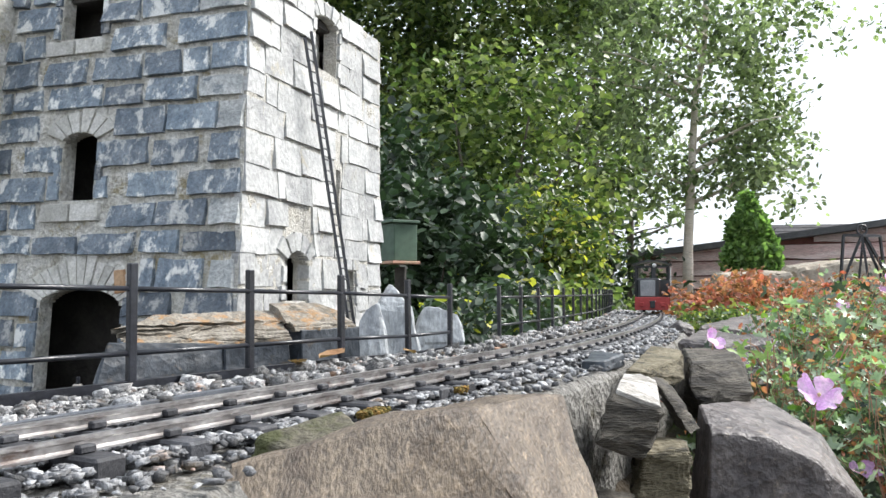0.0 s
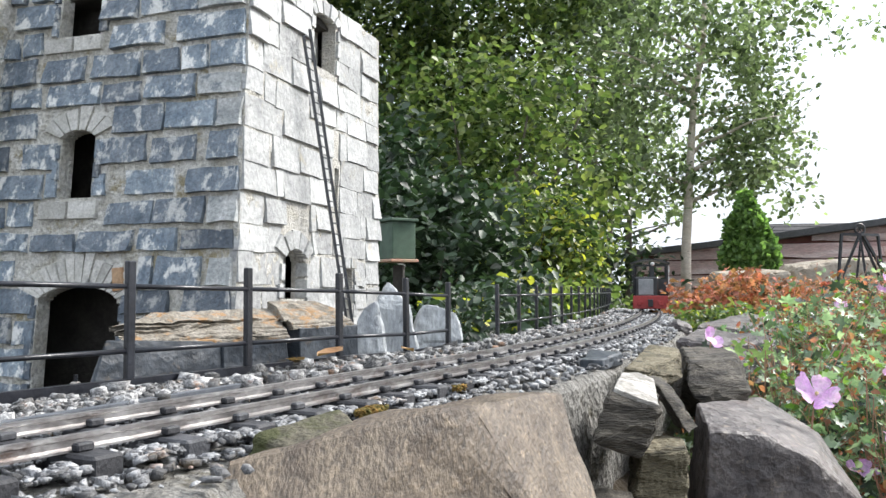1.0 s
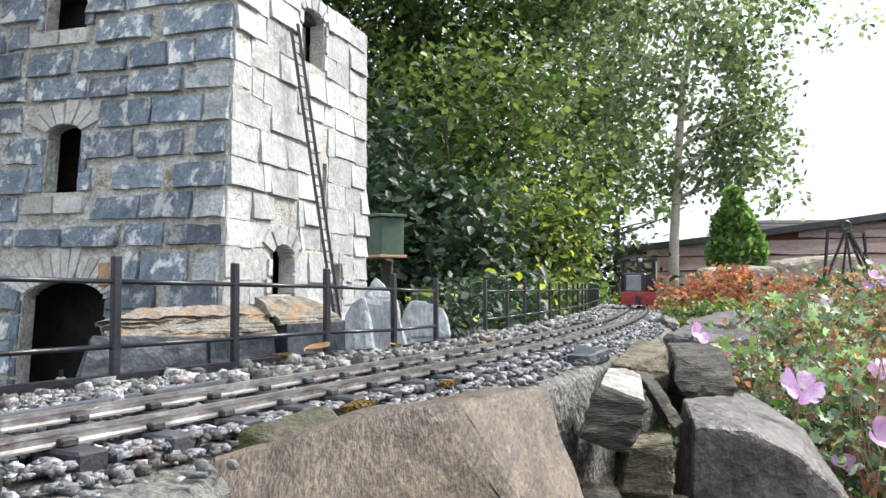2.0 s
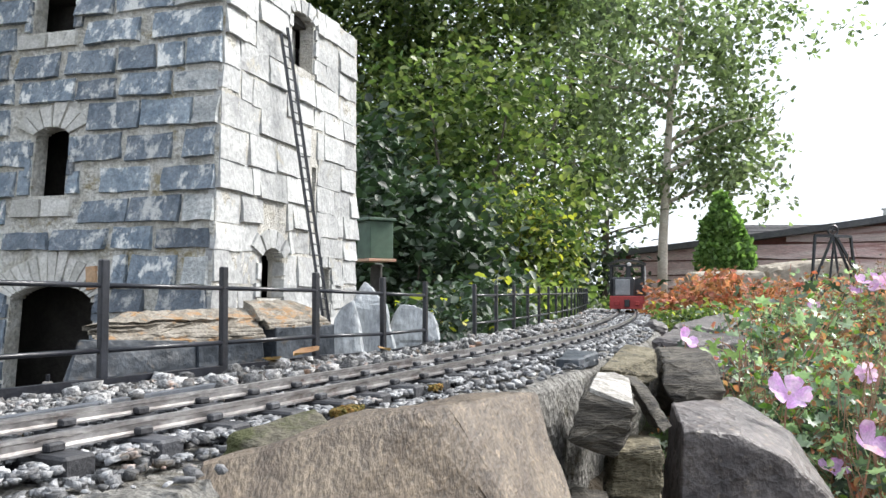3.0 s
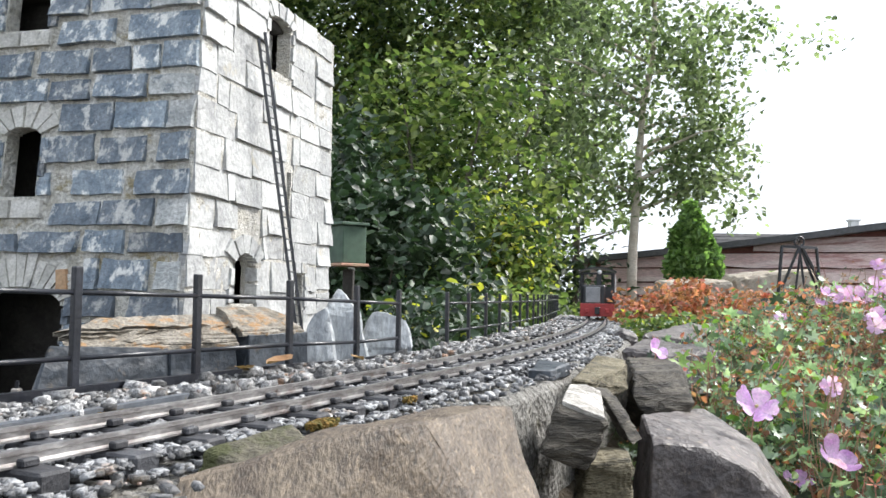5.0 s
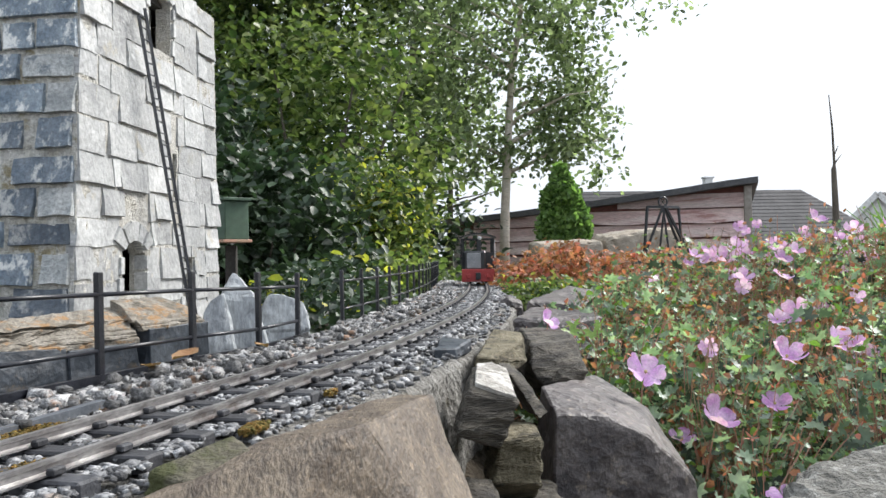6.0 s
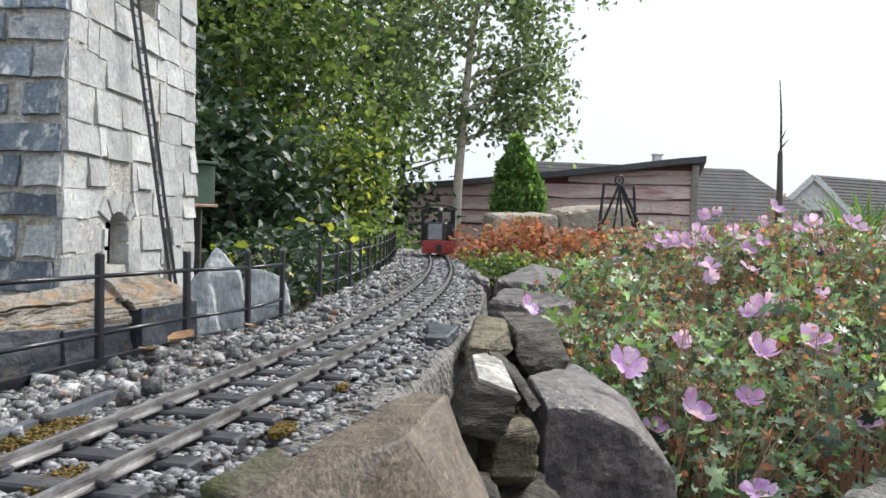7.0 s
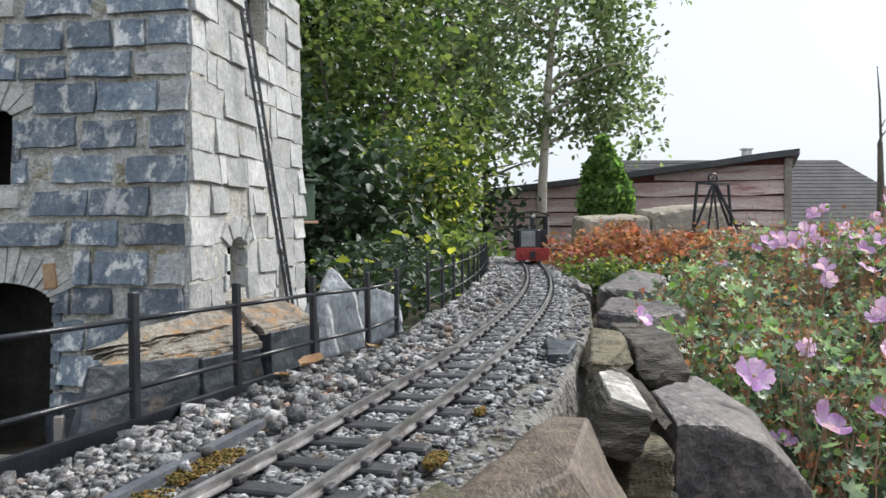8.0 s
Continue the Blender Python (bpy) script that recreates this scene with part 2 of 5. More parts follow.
def part(name, bm, mat, parent, label="", smooth=False):
    """One bmesh, in world places, as a mesh under a thing or a part."""
    bmesh.ops.translate(bm, verts=bm.verts, vec=-root_at(parent))
    ob = new(name, from_bm(name, bm, mat, smooth))
    ob.parent = parent
    return tagged(ob, label)


def part_np(name, verts, faces, mat, parent, label="", kind=""):
    v = np.asarray(verts) - np.array(root_at(parent))
    ob = new(name, np_mesh(name, v, faces, mat))
    ob.parent = parent
    return tagged(ob, label, kind=kind)


def np_mesh(name, v, f, mat):
    v, f = np.asarray(v, dtype=np.float32), np.asarray(f, dtype=np.int32)
    me = bpy.data.meshes.new(name)
    k = f.shape[1]
    me.vertices.add(len(v))
    me.vertices.foreach_set("co", v.ravel())
    me.loops.add(f.size)
    me.loops.foreach_set("vertex_index", f.ravel())
    me.polygons.add(len(f))
    me.polygons.foreach_set("loop_start", np.arange(0, f.size, k, dtype=np.int32))
    me.update(calc_edges=True)
    me.materials.append(mat)
    return me


def single(name, me, label, category, kind="", group=""):
    return tagged(new(name, me), label, category, group, kind)


def box_bm(cx, cy, cz, sx, sy, sz, bevel=0.0, rz=0.0, bm=None):
    bm = bm or bmesh.new()
    r = bmesh.ops.create_cube(bm, size=1)
    m = Matrix.Translation((cx, cy, cz)) @ Matrix.Rotation(rz, 4, "Z") @ Matrix.Diagonal((sx, sy, sz, 1))
    bmesh.ops.transform(bm, matrix=m, verts=r["verts"])
    if bevel:
        es = list({e for v in r["verts"] for e in v.link_edges})
        bmesh.ops.bevel(bm, geom=es, offset=bevel, segments=1, affect="EDGES")
    return bm


def rod_bm(a, b, r, r2=None, seg=8, bm=None):
    bm = bm or bmesh.new()
    a, b = Vector(a), Vector(b)
    d = b - a
    q = d.to_track_quat("Z", "Y").to_matrix().to_4x4()
    bmesh.ops.create_cone(bm, cap_ends=True, segments=seg, radius1=r, radius2=r if r2 is None else r2, depth=d.length,
                          matrix=Matrix.Translation((a + b) / 2) @ q)
    return bm


def tube_bm(pts, radii, seg=8, bm=None):
    bm = bm or bmesh.new()
    rings = []
    for i, p in enumerate(pts):
        p = Vector(p)
        d = (Vector(pts[min(i + 1, len(pts) - 1)]) - Vector(pts[max(i - 1, 0)])).normalized()
        s = d.cross(Vector((0.3, 1, 0.2))).normalized()
        u = s.cross(d)
        rings.append([bm.verts.new(p + radii[i] * (math.cos(a) * s + math.sin(a) * u)) for a in [2 * math.pi * k / seg for k in range(seg)]])
    for r0, r1 in zip(rings, rings[1:]):
        for k in range(seg):
            bm.faces.new((r0[k], r0[(k + 1) % seg], r1[(k + 1) % seg], r1[k]))
    bm.faces.new(rings[0])
    bm.faces.new(rings[-1][::-1])
    return bm


def beam_bm(a, b, w, h, bm=None):
    """A square bar from a to b, upright sides."""
    bm = bm or bmesh.new()
    a, b = Vector(a), Vector(b)
    d = (b - a).normalized()
    s = d.cross(Vector((0, 0, 1)))
    s = (s if s.length > 1e-4 else Vector((1, 0, 0))).normalized()
    u = s.cross(d)
    vs = []
    for p in (a, b):
        vs.append([bm.verts.new(p + s * x * w / 2 + u * z * h / 2) for x, z in ((-1, -1), (1, -1), (1, 1), (-1, 1))])
    for k in range(4):
        bm.faces.new((vs[0][k], vs[0][(k + 1) % 4], vs[1][(k + 1) % 4], vs[1][k]))
    bm.faces.new(vs[0][::-1])
    bm.faces.new(vs[1])
    return bm


def rock_bm(corners, cuts=3, rough=0.004, scale=40.0, seed=0, layers=0.0):
    """A broken stone: the hull of a few corners, split and roughened; layers adds flat cleavage steps."""
    bm = bmesh.new()
    for c in corners:
        bm.verts.new(c)
    r = bmesh.ops.convex_hull(bm, input=bm.verts)
    bmesh.ops.delete(bm, geom=[g for g in r["geom_interior"] if isinstance(g, bmesh.types.BMVert)], context="VERTS")
    bmesh.ops.dissolve_limit(bm, angle_limit=radians(7), verts=bm.verts, edges=bm.edges)
    bmesh.ops.bevel(bm, geom=list(bm.edges), offset=rough * 0.9, segments=1, affect="EDGES", clamp_overlap=True)
    bmesh.ops.triangulate(bm, faces=bm.faces)
    for _ in range(cuts):
        lim = max(e.calc_length() for e in bm.edges) * 0.45
        es = [e for e in bm.edges if e.calc_length() > lim]
        bmesh.ops.subdivide_edges(bm, edges=es, cuts=1, use_grid_fill=True)
        bmesh.ops.triangulate(bm, faces=bm.faces)
    bm.normal_update()
    off = Vector((seed * 3.7, seed * 1.3, seed * 2.1))
    moves = []
    for v in bm.verts:
        p = v.co * scale + off
        d = noise.cell(p * 0.16 + Vector((noise.noise(p * 0.3), noise.noise(p * 0.3 + off), 0)) * 0.5) * 0.6 + noise.noise(p * 0.35) * 0.8 + noise.noise(p) * 0.6 + noise.noise(p * 2.7) * 0.35
        if layers:
            q = (v.co.z + 0.15 * v.co.x + 0.1 * v.co.y) / layers + noise.noise(p * 0.5) * 0.6
            d += (0.9 if (q % 1.0) > 0.5 else -0.3) * (1 - abs(v.normal.z))
        moves.append(v.normal * d * rough)
    for v, mv in zip(bm.verts, moves):
        v.co += mv
    return bm


def plates_bm(a, b, rear, zs, steps, rise, seed, wear=0.003, n=26):
    """A cleft slab: thin plates on one another, each with its own broken front edge from a to b; rear leads to the back edge at either end, rise lifts it."""
    bm = bmesh.new()
    a, b, ra, rb = Vector(a), Vector(b), Vector(rear[0]), Vector(rear[1])
    out = Vector(((b - a).y, -(b - a).x, 0)).normalized()
    for i, (z0, z1) in enumerate(zip(zs, zs[1:])):
        rows = []
        for z, inset in ((z0, 0.0008), (z0 + (z1 - z0) * 0.25, 0.0), (z1 - 0.0006, 0.0002), (z1, 0.0014)):
            row = []
            for k in range(n + 1):
                t = k / n
                q = seed * 3.1 + i * 1.7
                e = noise.noise(Vector((t * 7, q, 0))) * 1.6 + noise.noise(Vector((t * 19, q, 3))) * 0.9 + noise.noise(Vector((t * 47, q, z * 300))) * 0.4
                p = a.lerp(b, t) + out * (e * wear - steps[i] - inset)
                row.append(bm.verts.new((p.x, p.y, z + 0.0006 * noise.noise(Vector((t * 30, q, 8))))))
            rows.append(row)
        mid = []
        for f in (0.3, 0.65, 1.0):
            row = []
            for k in range(n + 1):
                t = k / n
                p = a.lerp(b, t) + ra.lerp(rb, t) * f + out * 0.002 * noise.noise(Vector((t * 20, f * 9, i)))
                row.append(bm.verts.new((p.x, p.y, z1 + rise * f + 0.0022 * noise.noise(Vector((t * 16, f * 5, seed + i))) + 0.001 * noise.noise(Vector((t * 50, f * 17, seed))))))
            mid.append(row)
        rows += mid
        low = [bm.verts.new((v.co.x, v.co.y, z0 - 0.002)) for v in mid[-1]]
        rows.append(low)
        for r0, r1 in zip(rows, rows[1:] + rows[:1]):
            for k in range(n):
                bm.faces.new((r0[k], r0[k + 1], r1[k + 1], r1[k]))
        for k in (0, n):
            bm.faces.new([r[k] for r in rows])
    return bm


def hexa(top, bottom):
    return list(top) + list(bottom)


# ---- the track's line ----
def track_x(y):
    d = max(y, 0.55) - 1.5
    x = 0.08418 + 0.27604 * d - 0.0852 * d * d + 0.01374 * d ** 3
    return x if y >= 0.55 else x + (y - 0.55) * 0.47


def track_dir(y):
    e = 0.01
    return Vector((track_x(y + e) - track_x(y - e), 2 * e, 0)).normalized()


def beside(y, off, z=0.0):
    """A point off metres to the right of the track's centre line."""
    d = track_dir(y)
    return Vector((track_x(y) + d.y * off, y - d.x * off, z))


def fence_off(y):
    """How far the fences stand from the track's centre line."""
    if y < 1.5:
        return -0.140 + 0.023 * smooth(1.1, 1.5, y)
    return -0.117 - 0.011 * smooth(1.5, 1.72, y)


def smooth(a, b, x):
    t = min(1.0, max(0.0, (x - a) / (b - a)))
    return t * t * (3 - 2 * t)


def stations(y0, y1, step):
    out, y = [], y0
    while y < y1:
        out.append(y)
        y += step * 0.95
    return out


def ground_z(x, y):
    """Height of the soil: a low bank under the railway, a bed that climbs to the rocks, level ground beyond."""
    off = x - track_x(min(max(y, 0.2), 3.6))
    z = -0.10
    right = smooth(0.06, 0.25, off)
    bed = -0.27 + 0.17 * smooth(1.3, 2.4, y) + 0.10 * smooth(2.3, 3.2, y) + 0.06 * smooth(0.5, 1.2, x)
    z += right * (bed - z)
    left = smooth(0.45, 1.3, -off)
    z += left * (-0.35 - z)
    z += smooth(3.4, 5.5, math.hypot(x, y)) * (-0.12 - z)
    z += smooth(9, 30, math.hypot(x, y)) * (-0.9 - z)
    return z + 0.012 * noise.noise(Vector((x * 5, y * 5, 0)))


def build_ground():
    n = 150
    ax = [math.sinh(6.9 * (2 * i / n - 1)) / math.sinh(6.9) * 700 for i in range(n + 1)]
    vs = [(x + 0.4, y + 1.6, ground_z(x + 0.4, y + 1.6)) for y in ax for x in ax]
    fs = [(j * (n + 1) + i, j * (n + 1) + i + 1, (j + 1) * (n + 1) + i + 1, (j + 1) * (n + 1) + i) for j in range(n) for i in range(n)]
    me = mesh_from("ground", vs, fs, SOIL)
    single("ground", me, "dark garden soil with patches of moss and grass", "ground", "structure")


build_ground()


def build_bed():
    """The concrete bed that carries the railway, with a broken outer edge."""
    ys = [0.2 + 0.02 * i for i in range(176)]
    vs, fs = [], []
    for k, y in enumerate(ys):
        e = 0.086 + 0.006 * noise.noise(Vector((0, y * 18, 0))) + 0.003 * noise.noise(Vector((3, y * 70, 0)))
        for off, z in ((fence_off(y) - 0.012, -0.2), (fence_off(y) - 0.012, -0.012), (-0.1, -0.0105), (0.0, -0.0105), (0.05, -0.0105), (e - 0.006, -0.0115), (e, -0.017), (e + 0.004, -0.06), (e - 0.004, -0.2)):
            j = 0.0015 * noise.noise(Vector((off * 60, y * 60, z * 60)))
            vs.append(beside(y, off + j, z + j))
        if k:
            a, b = (k - 1) * 9, k * 9
            fs += [(a + i, b + i, b + i + 1, a + i + 1) for i in range(8)]
    fs += [tuple(range(9)), tuple(range(len(vs) - 9, len(vs)))[::-1]]
    single("track_bed", mesh_from("track_bed", vs, fs, CONCRETE), "rough grey concrete bed under the miniature track", "track bed", "structure")


build_bed()


# ---- track ----
def build_track():
    tr = thing("railway_track", (track_x(1.0), 1.0, -0.01), "miniature railway track of weathered rails on black sleepers, in gravel", "railway track")
    base = root_at(tr)
    prof = [(-0.0032, 0), (0.0032, 0), (0.0032, 0.0009), (0.0008, 0.0017), (0.0008, 0.0040), (0.0016, 0.0046), (0.0016, 0.0062), (-0.0016, 0.0062), (-0.0016, 0.0046), (-0.0008, 0.0040), (-0.0008, 0.0017), (-0.0032, 0.0009)]
    ys = [0.3 + 0.03 * i for i in range(112)]
    for side in (-1, 1):
        vs, fs = [], []
        for k, y in enumerate(ys):
            vs += [beside(y, side * 0.0235 + px, pz) for px, pz in prof]
            if k:
                a, b = (k - 1) * 12, k * 12
                fs += [(a + i, a + (i + 1) % 12, b + (i + 1) % 12, b + i) for i in range(12)]
        fs += [tuple(range(12))[::-1], tuple(range(len(vs) - 12, len(vs)))]
        part_py("rail", vs, fs, RAILM, tr)
    sl = box_bm(0, 0, -0.0045, 0.088, 0.0145, 0.009, 0.0012)
    slm = from_bm("sleeper", sl, SLEEPER)
    ch = bmesh.new()
    for s in (-1, 1):
        box_bm(s * 0.0042, 0, 0.0016, 0.0042, 0.008, 0.0034, 0.0007, bm=ch)
    chm = from_bm("chair", ch, SLEEPER)
    rnd = random.Random(3)
    for y in stations(0.35, 3.55, 0.043):
        d = track_dir(y)
        rot = math.atan2(-d.x, d.y)
        o = new("sleeper", slm)
        o.parent = tr
        o.location = beside(y, rnd.uniform(-0.002, 0.002), rnd.uniform(-0.001, 0.0)) - base
        o.rotation_euler = (0, 0, rot + rnd.uniform(-0.03, 0.03))
        for s in (-1, 1):
            c = new("chair", chm)
            c.parent = tr
            c.location = beside(y, s * 0.0235, 0) - base
            c.rotation_euler = (0, 0, rot)
    return tr


def part_py(name, vs, fs, mat, parent, label=""):
    b = root_at(parent)
    ob = new(name, mesh_from(name, [Vector(v) - b for v in vs], fs, mat))
    ob.parent = parent
    return tagged(ob, label)


build_track()


def build_spare_rail():
    me = from_bm("spare_rail", beam_bm((-0.205, 0.81, -0.002), (-0.118, 1.094, -0.0015), 0.0065, 0.006), SPARE)
    single("spare_rail", me, "grey-blue spare rail lying half buried in the gravel", "rail")


build_spare_rail()


# ---- gravel ----
def ico():
    bm = bmesh.new()
    bmesh.ops.create_icosphere(bm, subdivisions=1, radius=1)
    v = np.array([x.co[:] for x in bm.verts])
    f = np.array([[x.index for x in q.verts] for q in bm.faces])
    bm.free()
    return v, f


ICO_V, ICO_F = ico()


CUBE_V = np.array([(x, y, z) for x in (-0.8, 0.8) for y in (-0.8, 0.8) for z in (-0.8, 0.8)])
CUBE_F = np.array([(0, 1, 3), (0, 3, 2), (4, 6, 7), (4, 7, 5), (0, 4, 5), (0, 5, 1), (2, 3, 7), (2, 7, 6), (0, 2, 6), (0, 6, 4), (1, 5, 7), (1, 7, 3)])


def stones(centres, sizes, rng, flat=0.75):
    """Broken stones: a few rounded, most of them angular."""
    h = len(centres) // 5
    order = rng.permutation(len(centres))
    c, z = np.asarray(centres)[order], np.asarray(sizes)[order]
    v1, f1 = stone_set(c[:h], z[:h], rng, flat, ICO_V, ICO_F, 0.5)
    v2, f2 = stone_set(c[h:], z[h:], rng, flat, CUBE_V, CUBE_F, 0.45)
    return np.concatenate([v1, v2]), np.concatenate([f1, f2 + len(v1)])


def stone_set(centres, sizes, rng, flat, BV, BF, low):
    n = len(centres)
    v = np.repeat(BV[None], n, 0) * rng.uniform(low, 1.35, (n, len(BV), 3 if len(BV) == 8 else 1))
    v *= rng.uniform(0.55, 1.45, (n, 1, 3)) * np.array([1, 1, flat])
    a = rng.uniform(0, 2 * np.pi, n)
    c, s = np.cos(a)[:, None], np.sin(a)[:, None]
    k = rng.uniform(-0.5, 0.5, (n, 1))
    v = np.stack([v[..., 0], v[..., 1] * np.cos(k) - v[..., 2] * np.sin(k), v[..., 1] * np.sin(k) + v[..., 2] * np.cos(k)], -1)
    v = np.stack([v[..., 0] * c - v[..., 1] * s, v[..., 0] * s + v[..., 1] * c, v[..., 2]], -1)
    v = v * np.asarray(sizes)[:, None, None] + np.asarray(centres)[:, None, :]
    f = BF[None] + (np.arange(n) * len(BV))[:, None, None]
    return v.reshape(-1, 3), f.reshape(-1, 3)


def build_gravel():
    rng = np.random.default_rng(5)
    cs, sz, chips, csz = [], [], [], []
    step = 0.043 * 0.95
    for y0, y1, count, r0, r1 in ((0.55, 1.2, 26000, 0.0009, 0.0031), (1.2, 2.0, 15000, 0.0013, 0.0042), (2.0, 3.5, 7500, 0.0024, 0.0056)):
        for _ in range(count):
            y = rng.uniform(y0, y1)
            o = rng.uniform(fence_off(y) + 0.008, 0.085)
            r = rng.uniform(r0, r1)
            z = -0.0085 + r * 0.45
            if -0.048 < o < 0.048:
                r *= 0.85
                on = abs(((y - 0.35) / step + 0.5) % 1.0 - 0.5) * step < 0.0095
                z = -0.0036 + r * 0.25
                if on or abs(abs(o) - 0.0235) < 0.004:
                    z -= 0.0055
                    if on and rng.random() < 0.04:
                        z += 0.006
            elif o < -0.05:
                heap = smooth(0.05, 0.085, -o) * (0.006 + 0.004 * noise.noise(Vector((o * 30, y * 12, 1))))
                z += heap * rng.uniform(0.3, 1.0)
                r *= rng.uniform(0.9, 1.3)
            elif rng.random() < smooth(0.045, 0.06, o) * 0.93:
                continue
            if o > -0.03:
                chips.append(beside(y, o, z)[:])
                csz.append(r * 1.1)
                continue
            cs.append(beside(y, o, z)[:])
            sz.append(r)
    for _ in range(300):
        y = rng.uniform(0.7, 2.6)
        o = rng.uniform(fence_off(y) + 0.01, -0.055)
        r = rng.uniform(0.004, 0.0062)
        cs.append(beside(y, o, -0.002 + r * 0.5)[:])
        sz.append(r)
    v, f = stones(np.array(cs), np.array(sz), rng)
    single("gravel", np_mesh("gravel", v, f, GRAVEL), "loose pale grey and brown ballast gravel along the track", "gravel", "stuff")
    v, f = stones(np.array(chips), np.array(csz), rng, 0.55)
    single("slate_chippings", np_mesh("slate_chippings", v, f, CHIPS), "dark grey slate chippings between and beside the sleepers", "gravel", "stuff")
    cs, sz = [], []
    for cy, co, rad, n in ((1.03, 0.055, 0.013, 330), (0.99, -0.055, 0.03, 420), (0.91, -0.05, 0.04, 560), (1.06, -0.075, 0.018, 160), (0.93, 0.0, 0.018, 200), (1.33, -0.11, 0.012, 90), (1.14, 0.05, 0.008, 90)):
        for _ in range(n * 3):
            a, r = rng.uniform(0, 6.283), rad * math.sqrt(rng.random())
            cs.append(beside(cy + r * math.cos(a), co + 0.4 * r * math.sin(a), -0.004 + rng.uniform(0, 0.003))[:])
            sz.append(rng.uniform(0.0004, 0.0011))
    v, f = stones(np.array(cs), np.array(sz), rng, 0.6)
    single("moss", np_mesh("moss", v, f, MOSS), "dry yellow-brown moss tufts between the sleepers", "moss", "stuff")


build_gravel()


def fallen_leaf(x, y, z, size, turn, seed):
    rng = np.random.default_rng(seed)
    bm = bmesh.new()
    rows = []
    for t, w in ((0, 0.03), (0.3, 0.26), (0.65, 0.3), (1.0, 0.03)):
        rows.append([bm.verts.new(Vector((k * w * size, t * size, size * (0.10 * abs(k) + 0.06 * t * t + 0.03 * rng.normal())))) for k in (-1, 0, 1)])
    for r0, r1 in zip(rows, rows[1:]):
        for k in range(2):
            bm.faces.new((r0[k], r0[k + 1], r1[k + 1], r1[k]))
    bmesh.ops.transform(bm, matrix=pose(x, y, z, 4, 6, turn), verts=bm.verts)
    single("fallen_leaf", from_bm("fallen_leaf", bm, DEADLEAF, True), "curled orange-brown dead leaf on the gravel", "leaf", group="fallen leaves")


fallen_leaf(-0.112, 1.255, 0.006, 0.032, -25, 1)
fallen_leaf(-0.125, 1.235, 0.004, 0.026, 200, 2)
fallen_leaf(-0.05, 1.372, 0.004, 0.016, 60, 3)


# ---- tower ----
C0, C1 = Vector((-0.226, 1.361, 0)), Vector((-0.229, 1.410, 0.42))
FD, SD = Vector((-0.979, 0.204, 0)), Vector((0.175, 0.985, 0))
FW, SW = 0.375, 0.382
TOP = 0.424


def tower_point(face, u, z, d=0.0):
    """Place on a face: u along it from the near corner, z up, d outwards."""
    k = z / 0.42
    c = C0.lerp(C1, k)
    if face == "front":
        p, n = c + FD * u, Vector((-0.204, -0.979, 0.06))
    else:
        p, n = c + SD * (u * (1 - 0.06 * k)), Vector((0.985, -0.175, 0.01))
    p = p + n * d
    return Vector((p.x, p.y, z))


def opening_top(o, u):
    u0, u1, z0, z1, rise = o
    t = (u - (u0 + u1) / 2) / ((u1 - u0) / 2)
    return z1 + rise * math.sqrt(max(0.0, 1 - t * t))


def wall_bm(face, width, holes, z0=-0.12, z1=TOP, thick=0.018):
    bm = bmesh.new()
    us = [i * 0.004 for i in range(int(width / 0.004) + 1)] + [width]
    for a, b in zip(us, us[1:]):
        m = (a + b) / 2
        spans, lo = [], z0
        top = z1 + 0.004 * noise.noise(Vector((m * 40, 1, 0)))
        for h in sorted((h for h in holes if h[0] < m < h[1]), key=lambda h: h[2]):
            spans.append((lo, h[2]))
            lo = opening_top(h, m)
        if lo < top:
            spans.append((lo, top))
        for s0, s1 in spans:
            zs = [s0] + [q * 0.012 for q in range(-12, 40) if s0 + 0.003 < q * 0.012 < s1 - 0.003] + [s1]
            prev = None
            for z in zs:
                def dj(u):
                    return 0.0016 * noise.noise(Vector((u * 130, z * 130, 5))) + 0.0012 * noise.noise(Vector((u * 40, z * 40, 9)))
                ring = [bm.verts.new(tower_point(face, u, z, d)) for u, d in ((a, dj(a)), (b, dj(b)), (b, -thick), (a, -thick))]
                if prev:
                    for q in range(4):
                        bm.faces.new((prev[q], prev[(q + 1) % 4], ring[(q + 1) % 4], ring[q]))
                else:
                    bm.faces.new(ring[::-1])
                prev = ring
            bm.faces.new(prev)
    bmesh.ops.remove_doubles(bm, verts=bm.verts, dist=2e-5)
    return bm


def block_mesh(name, pts_front, pts_back, inset, mat):
    """A worn block: back edge, shoulder and a smaller face."""
    c = sum(pts_front, Vector()) / len(pts_front)
    n = len(pts_front)
    sh = [p.lerp(q, 0.35) for p, q in zip(pts_front, pts_back)]
    fr = [p + (c - p).normalized() * inset for p in pts_front]
    vs = list(pts_back) + sh + fr
    fs = []
    for lo in (0, n):
        fs += [(lo + i, lo + (i + 1) % n, lo + n + (i + 1) % n, lo + n + i) for i in range(n)]
    fs.append(tuple(range(2 * n, 3 * n)))
    return vs, fs


